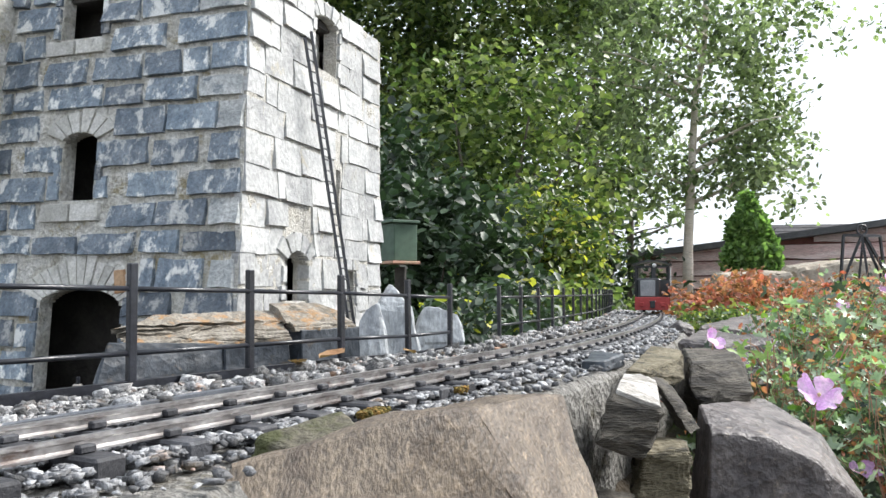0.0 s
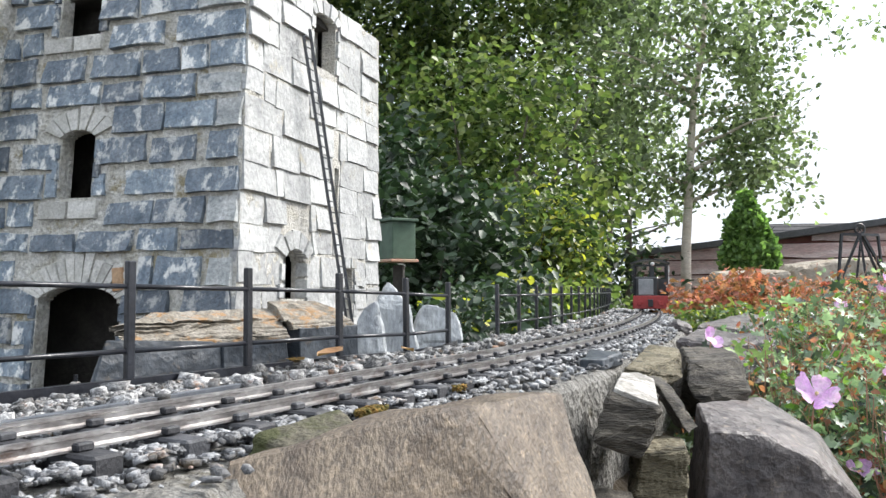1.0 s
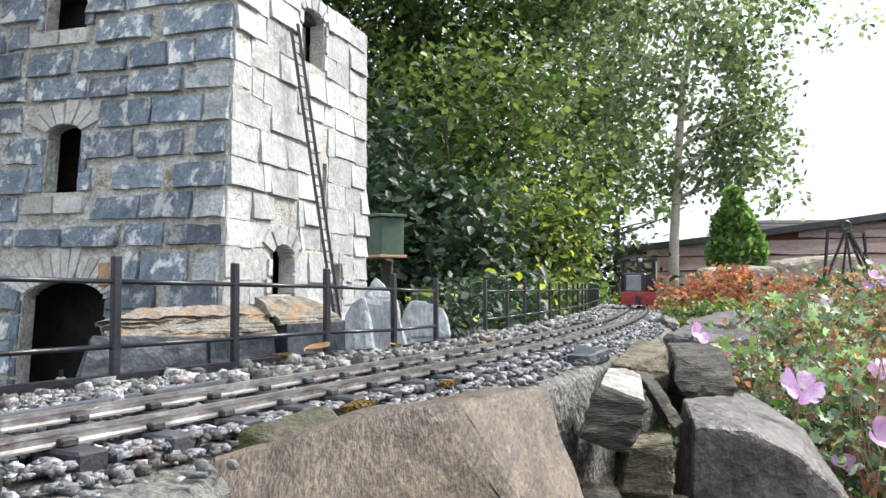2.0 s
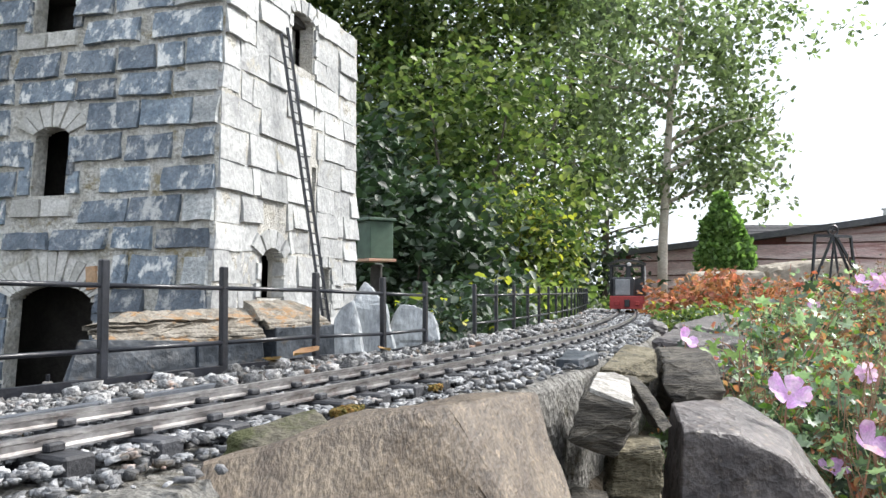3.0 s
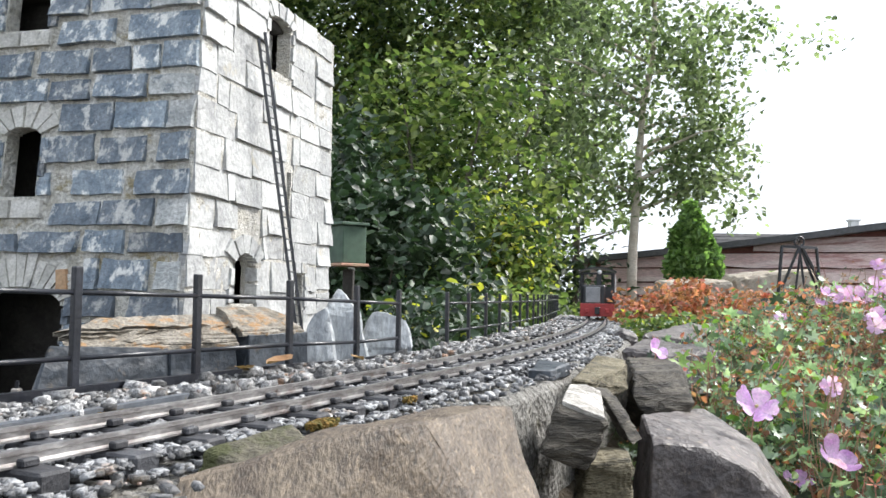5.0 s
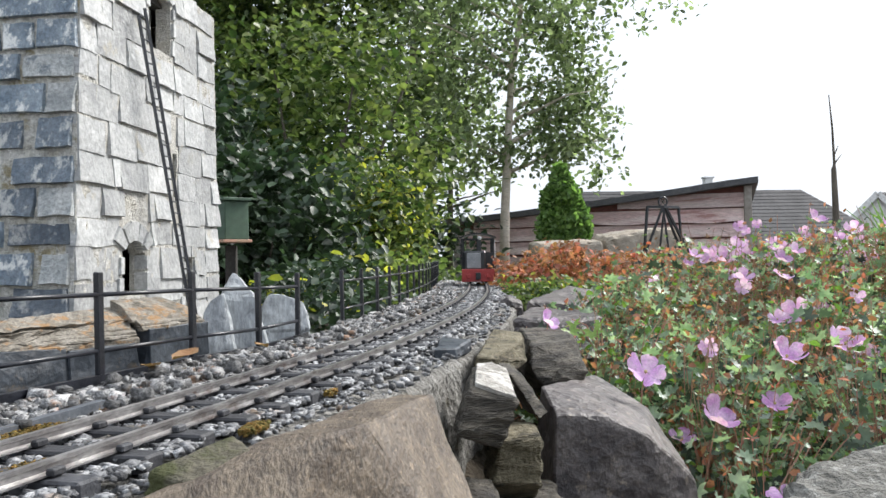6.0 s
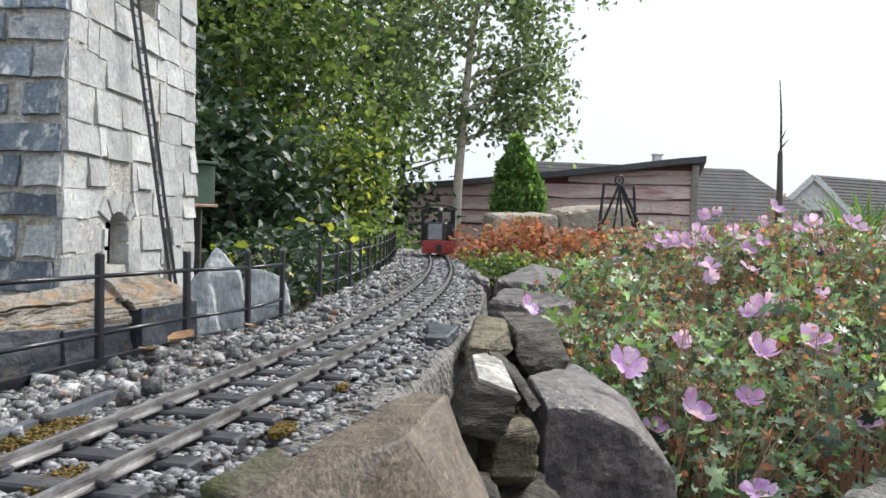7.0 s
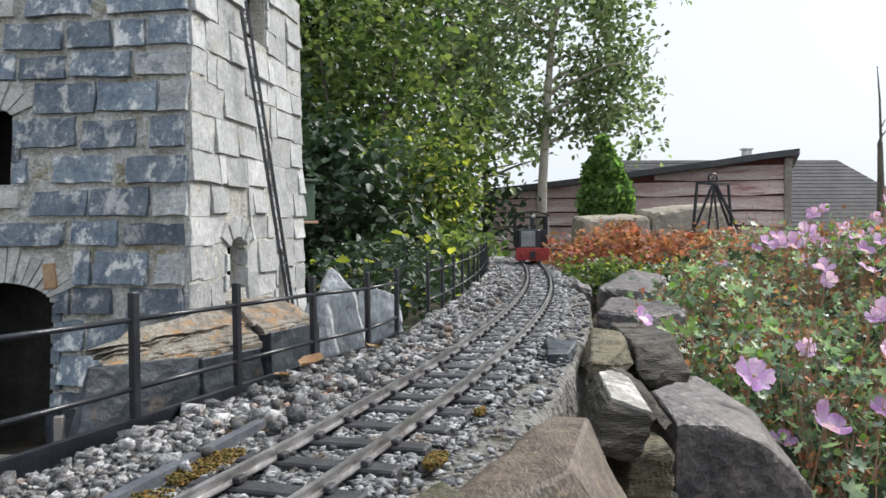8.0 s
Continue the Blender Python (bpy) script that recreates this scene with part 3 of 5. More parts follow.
# courses by their lower edge; blocks on each as (start, end) from the near corner
COURSE = [-0.062, -0.030, 0.003, 0.036, 0.067, 0.102, 0.130, 0.161, 0.194, 0.229, 0.264, 0.293, 0.326, 0.358, 0.391, TOP]
FRONT = {
    0: [(0.04, 0.09), (0.095, 0.13), (0.252, 0.291), (0.295, 0.34)],
    1: [(0.03, 0.07), (0.076, 0.13), (0.252, 0.291), (0.297, 0.336)],
    2: [(0.06, 0.1), (0.104, 0.134), (0.246, 0.272), (0.276, 0.295), (0.299, 0.33)],
    3: [(0.012, 0.06), (0.077, 0.115), (0.119, 0.134), (0.248, 0.297), (0.302, 0.34)],
    4: [(0.010, 0.032), (0.040, 0.094), (0.098, 0.115), (0.28, 0.335)],
    5: [(0.010, 0.066), (0.071, 0.118), (0.126, 0.194), (0.200, 0.258), (0.265, 0.306), (0.31, 0.35)],
    6: [(0.014, 0.036), (0.040, 0.100), (0.103, 0.163), (0.260, 0.296), (0.300, 0.345)],
    7: [(0.019, 0.063), (0.077, 0.139), (0.166, 0.180), (0.231, 0.246), (0.250, 0.314), (0.319, 0.36)],
    8: [(0.014, 0.039), (0.054, 0.110), (0.116, 0.180), (0.233, 0.281), (0.300, 0.345)],
    9: [(0.010, 0.030), (0.033, 0.094), (0.096, 0.160), (0.264, 0.323), (0.328, 0.365)],
    10: [(0.012, 0.056), (0.059, 0.121), (0.128, 0.178), (0.181, 0.253), (0.261, 0.302), (0.306, 0.35)],
}
FRONT_HIGH = {
    11: [(0.012, 0.042), (0.045, 0.077), (0.081, 0.127), (0.131, 0.194), (0.204, 0.261), (0.272, 0.331), (0.336, 0.37)],
    12: [(0.018, 0.085), (0.102, 0.170), (0.267, 0.294), (0.298, 0.334), (0.338, 0.37)],
    13: [(0.021, 0.058), (0.062, 0.134), (0.138, 0.186), (0.250, 0.308), (0.323, 0.345)],
    14: [(0.014, 0.05), (0.056, 0.11), (0.116, 0.18), (0.253, 0.286), (0.294, 0.342)],
}
SIDE = {
    0: [(0.01, 0.06), (0.064, 0.11), (0.15, 0.2), (0.2, 0.255), (0.295, 0.335), (0.336, 0.38)],
    1: [(0.01, 0.04), (0.043, 0.085), (0.155, 0.19), (0.192, 0.255), (0.295, 0.33), (0.332, 0.381)],
    2: [(0.012, 0.06), (0.062, 0.09), (0.155, 0.2), (0.201, 0.255), (0.294, 0.34), (0.341, 0.378)],
    3: [(0.010, 0.05), (0.052, 0.090), (0.154, 0.190), (0.191, 0.255), (0.294, 0.335), (0.336, 0.380)],
    4: [(0.006, 0.029), (0.030, 0.090), (0.156, 0.189), (0.190, 0.255), (0.294, 0.329), (0.331, 0.381)],
    5: [(0.010, 0.056), (0.058, 0.088), (0.166, 0.174), (0.175, 0.222), (0.226, 0.256), (0.258, 0.331), (0.333, 0.381)],
    6: [(0.008, 0.048), (0.050, 0.096), (0.160, 0.172), (0.174, 0.223), (0.244, 0.312), (0.313, 0.331), (0.333, 0.384)],
    7: [(0.006, 0.070), (0.071, 0.085), (0.086, 0.153), (0.155, 0.220), (0.244, 0.300), (0.301, 0.355), (0.356, 0.382)],
    8: [(0.008, 0.054), (0.062, 0.126), (0.128, 0.186), (0.188, 0.220), (0.244, 0.320), (0.322, 0.374)],
    9: [(0.004, 0.083), (0.085, 0.186), (0.188, 0.222), (0.242, 0.262), (0.263, 0.334), (0.336, 0.380)],
    10: [(0.004, 0.036), (0.039, 0.064), (0.066, 0.150), (0.152, 0.174), (0.175, 0.228), (0.231, 0.264), (0.265, 0.330), (0.332, 0.376)],
}
SIDE_HIGH = {
    11: [(0.004, 0.033), (0.034, 0.099), (0.101, 0.150), (0.153, 0.178), (0.179, 0.230), (0.233, 0.252), (0.253, 0.312), (0.313, 0.379)],
    12: [(0.010, 0.042), (0.044, 0.067), (0.068, 0.150), (0.233, 0.268), (0.269, 0.311), (0.312, 0.344), (0.345, 0.378)],
    13: [(0.006, 0.045), (0.047, 0.071), (0.072, 0.148), (0.233, 0.310), (0.312, 0.376)],
    14: [(0.004, 0.056), (0.058, 0.100), (0.102, 0.150), (0.233, 0.260), (0.261, 0.311), (0.313, 0.373)],
}


def add_blocks(face, rows, parent, mat, smeared, seed):
    """Hand-split blocks, thicker at the lower edge so that each overhangs the joint below it."""
    rnd = random.Random(seed)
    front = face == "front"
    for row, spans in rows.items():
        z, top = COURSE[row], COURSE[row + 1]
        for a, c in spans:
            if a < 0.022:
                a = rnd.uniform(0.0005, 0.005) if front else 0.0
            lift = 0.0022 * noise.noise(Vector((a * 21, z * 37, seed)))
            za = z + lift + (rnd.uniform(-0.0006, 0.0012) if front else rnd.uniform(-0.002, 0.003))
            zb = top + lift - (rnd.uniform(0.003, 0.0075) if front else rnd.uniform(-0.001, 0.0015))
            low = rnd.uniform(0.003, 0.0075) if front else rnd.choice((0.0008, 0.0014, 0.0022, 0.0036, 0.005))
            high = rnd.uniform(0.0005, 0.003) if front else rnd.uniform(0.0, 0.0016)
            skew = rnd.uniform(-0.0012, 0.0012)
            tip = rnd.uniform(-0.0016, 0.0016)
            n = 3 if c - a > 0.03 else 2
            co = []
            for k in range(n + 1):
                co.append((a + (c - a) * k / n + skew, za + tip * (k / n - 0.5), low))
            co.append((c, (za + zb) / 2, (low + high) / 2))
            for k in range(n, -1, -1):
                co.append((a + (c - a) * k / n - skew, zb + tip * (k / n - 0.5), high))
            co.append((a, (za + zb) / 2, (low + high) / 2))
            js = 0.0011 if front else 0.0006
            co = [(u + rnd.uniform(-js, js), w + rnd.uniform(-js, js), d + rnd.uniform(-0.0006, 0.0006)) for u, w, d in co]
            fr = [tower_point(face, u, w, d) for u, w, d in co]
            bk = [tower_point(face, u, w, -0.008) for u, w, d in co]
            vs, fs = block_mesh("block", fr, bk, 0.0009 if front else 0.0005, mat)
            part_py("stone_block", vs, fs, smeared if front and c < 0.06 and rnd.random() < 0.8 else mat, parent)


def add_voussoirs(face, o, count, depth, parent, mat, seed, proud=0.003):
    u0, u1, z0, z1, rise = o
    cu, hw = (u0 + u1) / 2, (u1 - u0) / 2
    rnd = random.Random(seed)
    for i in range(count):
        t0, t1 = (math.pi * (k / count) for k in (i + 0.06, i + 0.94))
        t0, t1 = (0.12 * math.pi + 0.76 * t for t in (t0, t1))
        co = []
        dp = depth * rnd.uniform(0.85, 1.15)
        for t, e in ((t0, 0), (t1, 0), (t1, dp), (t0, dp)):
            co.append((cu + (hw + e) * math.cos(t), z1 + (rise + e) * math.sin(t)))
        pr = proud * rnd.uniform(0.5, 1.3)
        fr = [tower_point(face, p, q, pr + rnd.uniform(-0.0005, 0.0005)) for p, q in co]
        bk = [tower_point(face, p, q, -0.008) for p, q in co]
        vs, fs = block_mesh("block", fr, bk, 0.001, mat)
        part_py("arch_stone", vs, fs, mat, parent)


def build_tower():
    tw = thing("stone_tower", (-0.38, 1.55, -0.1), "model engine house of slate blocks and lime mortar with arched openings", "stone tower")
    # holes: u from the near corner, bottom, springing, rise
    fh = [(0.182, 0.230, 0.161, 0.223, 0.013), (0.188, 0.246, 0.346, 0.408, 0.0), (0.137, 0.245, -0.1, 0.044, 0.022)]
    sh = [(0.096, 0.151, 0.052, 0.091, 0.017), (0.158, 0.226, 0.334, 0.392, 0.012), (0.261, 0.290, 0.026, 0.085, 0.004), (0.226, 0.240, 0.163, 0.216, 0.0)]
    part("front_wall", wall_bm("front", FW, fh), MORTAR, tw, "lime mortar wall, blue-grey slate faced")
    part("side_wall", wall_bm("side", SW, sh), SUNMORTAR, tw, "lime mortar wall, coloured paler as the sunlit side")
    back = bmesh.new()
    a, b = tower_point("front", FW, -0.12), tower_point("side", SW, -0.12)
    inn = FD * 0.03 - SD * 0.03
    for p0, p1 in ((a - FD * 0.03, a - FD * 0.03 + (b - C0) * 0.95), (b + inn, b + inn + (a - C0) * 0.9)):
        beam_bm(Vector((p0.x, p0.y, 0.14)), Vector((p1.x, p1.y, 0.14)), 0.03, 0.52, bm=back)
    part("back_wall", back, MORTAR, tw)
    # unseen lid, added to keep daylight out of the hollow tower
    lid = bmesh.new()
    cs = [tower_point("front", 0.01, TOP - 0.02, -0.01), tower_point("front", FW - 0.01, TOP - 0.02, -0.01)]
    q = SD * (SW * 0.8)
    vs = [lid.verts.new(p) for p in (cs[0], cs[1], cs[1] + q, cs[0] + q)]
    r = bmesh.ops.extrude_face_region(lid, geom=[lid.faces.new(vs)])
    bmesh.ops.translate(lid, verts=[g for g in r["geom"] if isinstance(g, bmesh.types.BMVert)], vec=(0, 0, -0.01))
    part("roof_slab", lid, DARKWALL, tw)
    # near-black lining a little way in behind the openings, painted as interior shade
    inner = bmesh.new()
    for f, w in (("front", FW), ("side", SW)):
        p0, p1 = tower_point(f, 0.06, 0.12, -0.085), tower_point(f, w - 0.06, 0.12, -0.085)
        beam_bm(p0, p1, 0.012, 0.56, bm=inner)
    part("inner_wall", inner, DARKWALL, tw, "near-black lining that stands for the shade inside")
    for u0, u1, z0, z1, rise in sh:
        rb = bmesh.new()
        mid = (z0 + z1 + rise) / 2
        beam_bm(tower_point("side", u0 - 0.004, mid, -0.030), tower_point("side", u1 + 0.004, mid, -0.030), 0.006, z1 + rise - z0 + 0.02, bm=rb)
        part("recess_back", rb, LIME, tw, "grey stone closing the shallow recess")
    # dark strip added where the foot of the front wall lies in shade
    pl = bmesh.new()
    beam_bm(tower_point("front", 0.0, -0.08, 0.001), tower_point("front", 0.136, -0.08, 0.001), 0.014, 0.06, bm=pl)
    part("plinth", pl, GREYSLAB, tw, "dark strip added for the shade at the wall foot")
    add_voussoirs("front", fh[0], 6, 0.028, tw, LIME, 11)
    add_voussoirs("front", fh[2], 15, 0.034, tw, LIME, 12, 0.0025)
    tint = [tower_point("front", u, z, 0.0045) for u, z in ((0.131, 0.062), (0.144, 0.060), (0.147, 0.085), (0.135, 0.086))]
    vs, fs = block_mesh("block", tint, [p - Vector((-0.204, -0.979, 0)) * 0.012 for p in tint], 0.0008, RUSTSTONE)
    part_py("arch_stone", vs, fs, RUSTSTONE, tw, "rust-stained orange arch stone")
    add_voussoirs("side", sh[0], 5, 0.024, tw, SUNSLATE, 13)
    add_voussoirs("side", sh[1], 5, 0.02, tw, SUNSLATE, 14)
    for face, u0, u1, z0, z1, mat, n in (("front", 0.172, 0.252, 0.138, 0.1575, LIME, 2), ("front", 0.182, 0.262, 0.327, 0.343, LIME, 2), ("side", 0.256, 0.296, 0.09, 0.104, SUNSLATE, 2)):
        for i in range(n):
            w = (u1 - u0) / n
            co = [(u0 + w * i + 0.001, z0), (u0 + w * (i + 1) - 0.001, z0), (u0 + w * (i + 1) - 0.001, z1), (u0 + w * i + 0.001, z1)]
            fr = [tower_point(face, p, q, 0.004) for p, q in co]
            bk = [tower_point(face, p, q, -0.008) for p, q in co]
            vs, fs = block_mesh("block", fr, bk, 0.001, mat)
            part_py("sill_stone", vs, fs, mat, tw)
    # jamb stones of the windows
    for face, hs, mat in (("front", fh, SLATE), ("side", sh[:3], SUNSLATE)):
        rnd = random.Random(21)
        for u0, u1, z0, z1, rise in hs:
            for s in (-1, 1):
                z = z0
                while z < z1 - 0.006:
                    h = rnd.uniform(0.018, 0.026)
                    ue = u0 if s < 0 else u1
                    w = rnd.uniform(0.007, 0.013)
                    a, c = (ue - w, ue) if s < 0 else (ue, ue + w)
                    co = [(a, z + 0.001), (c, z + 0.001), (c, min(z + h, z1 + 0.004) - 0.002), (a, min(z + h, z1 + 0.004) - 0.002)]
                    pr = rnd.uniform(0.0015, 0.004)
                    vs, fs = block_mesh("block", [tower_point(face, p, q, pr) for p, q in co], [tower_point(face, p, q, -0.012) for p, q in co], 0.001, mat)
                    part_py("jamb_stone", vs, fs, mat, tw)
                    z += h
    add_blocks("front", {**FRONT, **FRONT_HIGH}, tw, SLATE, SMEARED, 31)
    add_blocks("side", {**SIDE, **SIDE_HIGH}, tw, SUNSLATE, SUNSLATE, 32)


build_tower()


def build_ladder():
    ld = thing("ladder", (-0.15, 1.54, 0.03), "thin black metal ladder leaning on the pale tower wall", "ladder")
    top, bot = Vector((-0.1975, 1.5065, 0.3590)), Vector((-0.1535, 1.5450, 0.0190))
    side = Vector((0.1, 0.49, 0)).normalized() * 0.0075
    for s in (-1, 1):
        part("stile", beam_bm(bot + side * s, top + side * s + Vector((0, 0, 0.006 * s)), 0.0022, 0.003), IRON, ld)
    n = 27
    for i in range(n):
        p = bot.lerp(top, (i + 0.6) / n)
        part("rung", rod_bm(p - side, p + side, 0.0009, seg=6), IRON, ld)


build_ladder()


# ---- fences ----
def fence_post_mesh(h):
    bm = box_bm(0, 0, h / 2 - 0.006, 0.0068, 0.0046, h + 0.012, 0.0008)
    return from_bm("post", bm, IRON)


def build_fence(name, pts, label, plinth=True):
    """pts: (x, y, base z, top z) post by post."""
    x, y, zb, zt = pts[0]
    fe = thing("fence", (x, y, zb), label, "fence", "track fences")
    base = root_at(fe)
    h = pts[0][3] - pts[0][2]
    pm = fence_post_mesh(h)
    rnd = random.Random(len(pts))
    for i, (x, y, zb, zt) in enumerate(pts):
        a = pts[max(i - 1, 0)]
        b = pts[min(i + 1, len(pts) - 1)]
        o = new("post", pm)
        o.parent = fe
        o.location = Vector((x, y, zb)) - base
        o.rotation_euler = (rnd.uniform(-0.012, 0.012), rnd.uniform(-0.012, 0.012), math.atan2(b[1] - a[1], b[0] - a[0]))
        o.scale = (1, 1, (zt - zb) / h)
    for f in (0.30, 0.80):
        for p, q in zip(pts, pts[1:]):
            pp = Vector((p[0], p[1], p[2] + (p[3] - p[2]) * f))
            qq = Vector((q[0], q[1], q[2] + (q[3] - q[2]) * f))
            part("rail", rod_bm(pp, qq, 0.0017, seg=10), IRON, fe, smooth=True)
    if plinth:
        for p, q in zip(pts, pts[1:]):
            part("bottom_rail", beam_bm(Vector((p[0], p[1], p[2] + 0.001)), Vector((q[0], q[1], q[2] + 0.001)), 0.005, 0.013), IRON, fe)
    return fe


build_fence("fence", [(-0.293, 0.87, -0.004, 0.085), (-0.243, 0.985, -0.004, 0.083), (-0.195, 1.096, -0.004, 0.081), (-0.151, 1.198, -0.004, 0.079), (-0.1055, 1.304, -0.004, 0.077), (-0.062, 1.402, -0.006, 0.074), (-0.034, 1.514, -0.006, 0.071)],
            "black model estate fence beside the gravel, two rails on flat posts")
far = [beside(y, -0.128, -0.006) for y in stations(1.687, 3.6, 0.114)]
build_fence("fence", [(p.x, p.y, -0.006, 0.07) for p in far], "long curved black model fence following the track", False)


# ---- stones in front of the tower ----
def rock(name, label, corners, mat, cuts=3, rough=0.004, scale=40.0, seed=0, layers=0.0, group=""):
    bm = rock_bm(corners, cuts, rough, scale, seed, layers)
    return single(name, from_bm(name, bm, mat), label, "rock", group=group)


def cleft_slab(label, *args):
    single("rock_slab", from_bm("rock_slab", plates_bm(*args), SLABROCK), label, "rock", group="slabs at the tower foot")


cleft_slab("layered orange-brown stone ledge lying along the tower foot", (-0.236, 1.166, 0), (-0.149, 1.298, 0), ((0.004, 0.036, 0), (-0.046, 0.075, 0)), (0.015, 0.0215, 0.0245, 0.0270, 0.0300, 0.033), (0.0, 0.0015, 0.005, 0.012, 0.020), 0.011, 1, 0.0030)
cleft_slab("layered buff stone ledge on a blue-grey slate", (-0.146, 1.302, 0), (-0.110, 1.384, 0), ((-0.046, 0.06, 0), (-0.05, 0.03, 0)), (0.026, 0.030, 0.033, 0.036), (0.001, 0.004, 0.012), 0.015, 2, 0.002, 14)
SLABS = "slabs at the tower foot"
rock("rock_slab", "upright dark grey slate slab behind the fence", hexa([(-0.243, 1.153, 0.0255), (-0.187, 1.236, 0.020), (-0.21, 1.25, 0.019), (-0.25, 1.17, 0.0235)], [(-0.247, 1.095, -0.1), (-0.182, 1.236, -0.1), (-0.205, 1.245, -0.1), (-0.265, 1.11, -0.1)]), GREYSLAB, 4, 0.0012, 50, 2, 0.0, SLABS)
rock("rock_slab", "upright dark grey slate slab stained brown", hexa([(-0.186, 1.234, 0.018), (-0.149, 1.290, 0.018), (-0.17, 1.31, 0.014), (-0.2, 1.25, 0.015)], [(-0.181, 1.232, -0.1), (-0.139, 1.306, -0.1), (-0.165, 1.32, -0.1), (-0.198, 1.25, -0.1)]), GREYSLAB, 4, 0.0016, 50, 3, 0.0, SLABS)
rock("rock_slab", "upright blue-grey slate slab behind the fence", hexa([(-0.143, 1.308, 0.028), (-0.108, 1.388, 0.028), (-0.122, 1.395, 0.028), (-0.157, 1.313, 0.028)], [(-0.140, 1.306, -0.1), (-0.104, 1.392, -0.1), (-0.12, 1.4, -0.1), (-0.155, 1.31, -0.1)]), GREYSLAB, 4, 0.0010, 50, 4, 0.0, SLABS)
rock("rock_shard", "pointed pale grey slate shard standing on end", hexa([(-0.112, 1.552, 0.072), (-0.106, 1.55, 0.071), (-0.12, 1.53, 0.05), (-0.082, 1.535, 0.045)], [(-0.122, 1.51, -0.06), (-0.055, 1.53, -0.06), (-0.06, 1.55, -0.06), (-0.125, 1.54, -0.06)]), SHARD, 5, 0.0030, 45, 5)
rock("rock_shard", "broad pale grey slate shard leaning on the pointed one", hexa([(-0.128, 1.50, 0.043), (-0.112, 1.505, 0.052), (-0.135, 1.495, 0.03)], [(-0.135, 1.47, -0.06), (-0.09, 1.49, -0.06), (-0.093, 1.505, -0.06), (-0.14, 1.49, -0.06)]), SHARD, 5, 0.0028, 45, 25)
rock("rock_shard", "pale grey slate shard standing on end", hexa([(-0.076, 1.60, 0.044), (-0.058, 1.603, 0.043), (-0.036, 1.61, 0.033), (-0.084, 1.60, 0.03)], [(-0.095, 1.58, -0.06), (-0.012, 1.6, -0.06), (-0.015, 1.62, -0.06), (-0.1, 1.61, -0.06)]), SHARD, 5, 0.0028, 45, 6)
mp = thing("marker_post", (-0.258, 1.14, -0.1), "short pale post standing before the tower door", "post")
part("shaft", box_bm(-0.258, 1.14, -0.054, 0.006, 0.006, 0.1, 0.001), POSTW, mp)
part("peg", rod_bm((-0.258, 1.14, -0.005), (-0.258, 1.14, 0.001), 0.0015, seg=8), IRON, mp)

# ---- rocks on the outer side of the track ----
G = "dry stone edge"
rock("rock", "large brown rock with flat top and broad sloping face", hexa([(-0.045, 0.885, -0.006), (0.0, 0.945, 0.005), (0.033, 0.93, 0.010), (0.044, 0.945, 0.010), (0.060, 1.0, 0.005), (0.087, 1.097, -0.001), (0.066, 1.11, -0.003), (0.045, 1.06, 0.0)], [(-0.05, 0.80, -0.10), (0.128, 0.965, -0.12), (0.132, 0.985, -0.24), (-0.03, 0.8, -0.24), (-0.06, 0.93, -0.2), (0.105, 1.105, -0.2)]), BROWNROCK, 5, 0.0018, 55, 7, 0.0, G)
rock("rock", "big grey rock with a sharp ridge and dark face", hexa([(0.207, 1.288, -0.052), (0.255, 1.298, -0.057), (0.294, 1.30, -0.077), (0.345, 1.318, -0.125), (0.334, 1.42, -0.074), (0.298, 1.50, -0.05), (0.214, 1.38, -0.042)], [(0.198, 1.275, -0.26), (0.36, 1.305, -0.26), (0.37, 1.5, -0.26), (0.2, 1.45, -0.26)]), GREYROCK, 5, 0.0020, 40, 8, 0.0, G)
rock("rock", "split layered rock under a thin white cap", hexa([(0.122, 1.188, -0.011), (0.157, 1.188, -0.023), (0.164, 1.28, -0.014), (0.154, 1.303, -0.011), (0.136, 1.29, -0.01)], [(0.110, 1.172, -0.045), (0.143, 1.184, -0.057), (0.16, 1.3, -0.07), (0.12, 1.3, -0.06)]), LAYEROCK, 4, 0.0018, 60, 9, 0.012, G)
# cap added over the split rock: its sunlit top as white colour
rock("rock", "thin white cap painted as the sunlit top of a dark stone", hexa([(0.125, 1.190, -0.0075), (0.157, 1.187, -0.0195), (0.164, 1.28, -0.0105), (0.154, 1.303, -0.0075), (0.138, 1.285, -0.006)], [(0.124, 1.190, -0.013), (0.156, 1.188, -0.025), (0.163, 1.28, -0.016), (0.14, 1.29, -0.012)]), WHITEROCK, 3, 0.001, 60, 21, 0.0, G)
rock("rock", "thin layered stone leaning on its neighbour", hexa([(0.166, 1.288, -0.015), (0.178, 1.300, -0.017), (0.196, 1.260, -0.045), (0.186, 1.250, -0.051)], [(0.167, 1.360, -0.016), (0.179, 1.360, -0.018), (0.199, 1.340, -0.050), (0.187, 1.330, -0.056)]), LAYEROCK, 3, 0.0014, 70, 10, 0.01, G)
rock("rock", "small square yellow-brown stone block", hexa([(0.146, 1.210, -0.057), (0.180, 1.214, -0.054), (0.183, 1.270, -0.056), (0.146, 1.275, -0.056)], [(0.139, 1.200, -0.089), (0.179, 1.205, -0.092), (0.180, 1.270, -0.126), (0.138, 1.270, -0.126)]), YELLOWROCK, 4, 0.002, 60, 11, 0.015, G)
rock("rock", "dark broken stone under the small block", hexa([(0.13, 1.19, -0.112), (0.205, 1.21, -0.122), (0.2, 1.28, -0.11), (0.13, 1.28, -0.10)], [(0.11, 1.17, -0.2), (0.21, 1.19, -0.2), (0.2, 1.28, -0.2), (0.12, 1.28, -0.2)]), LAYEROCK, 3, 0.004, 50, 22, 0.012, G)
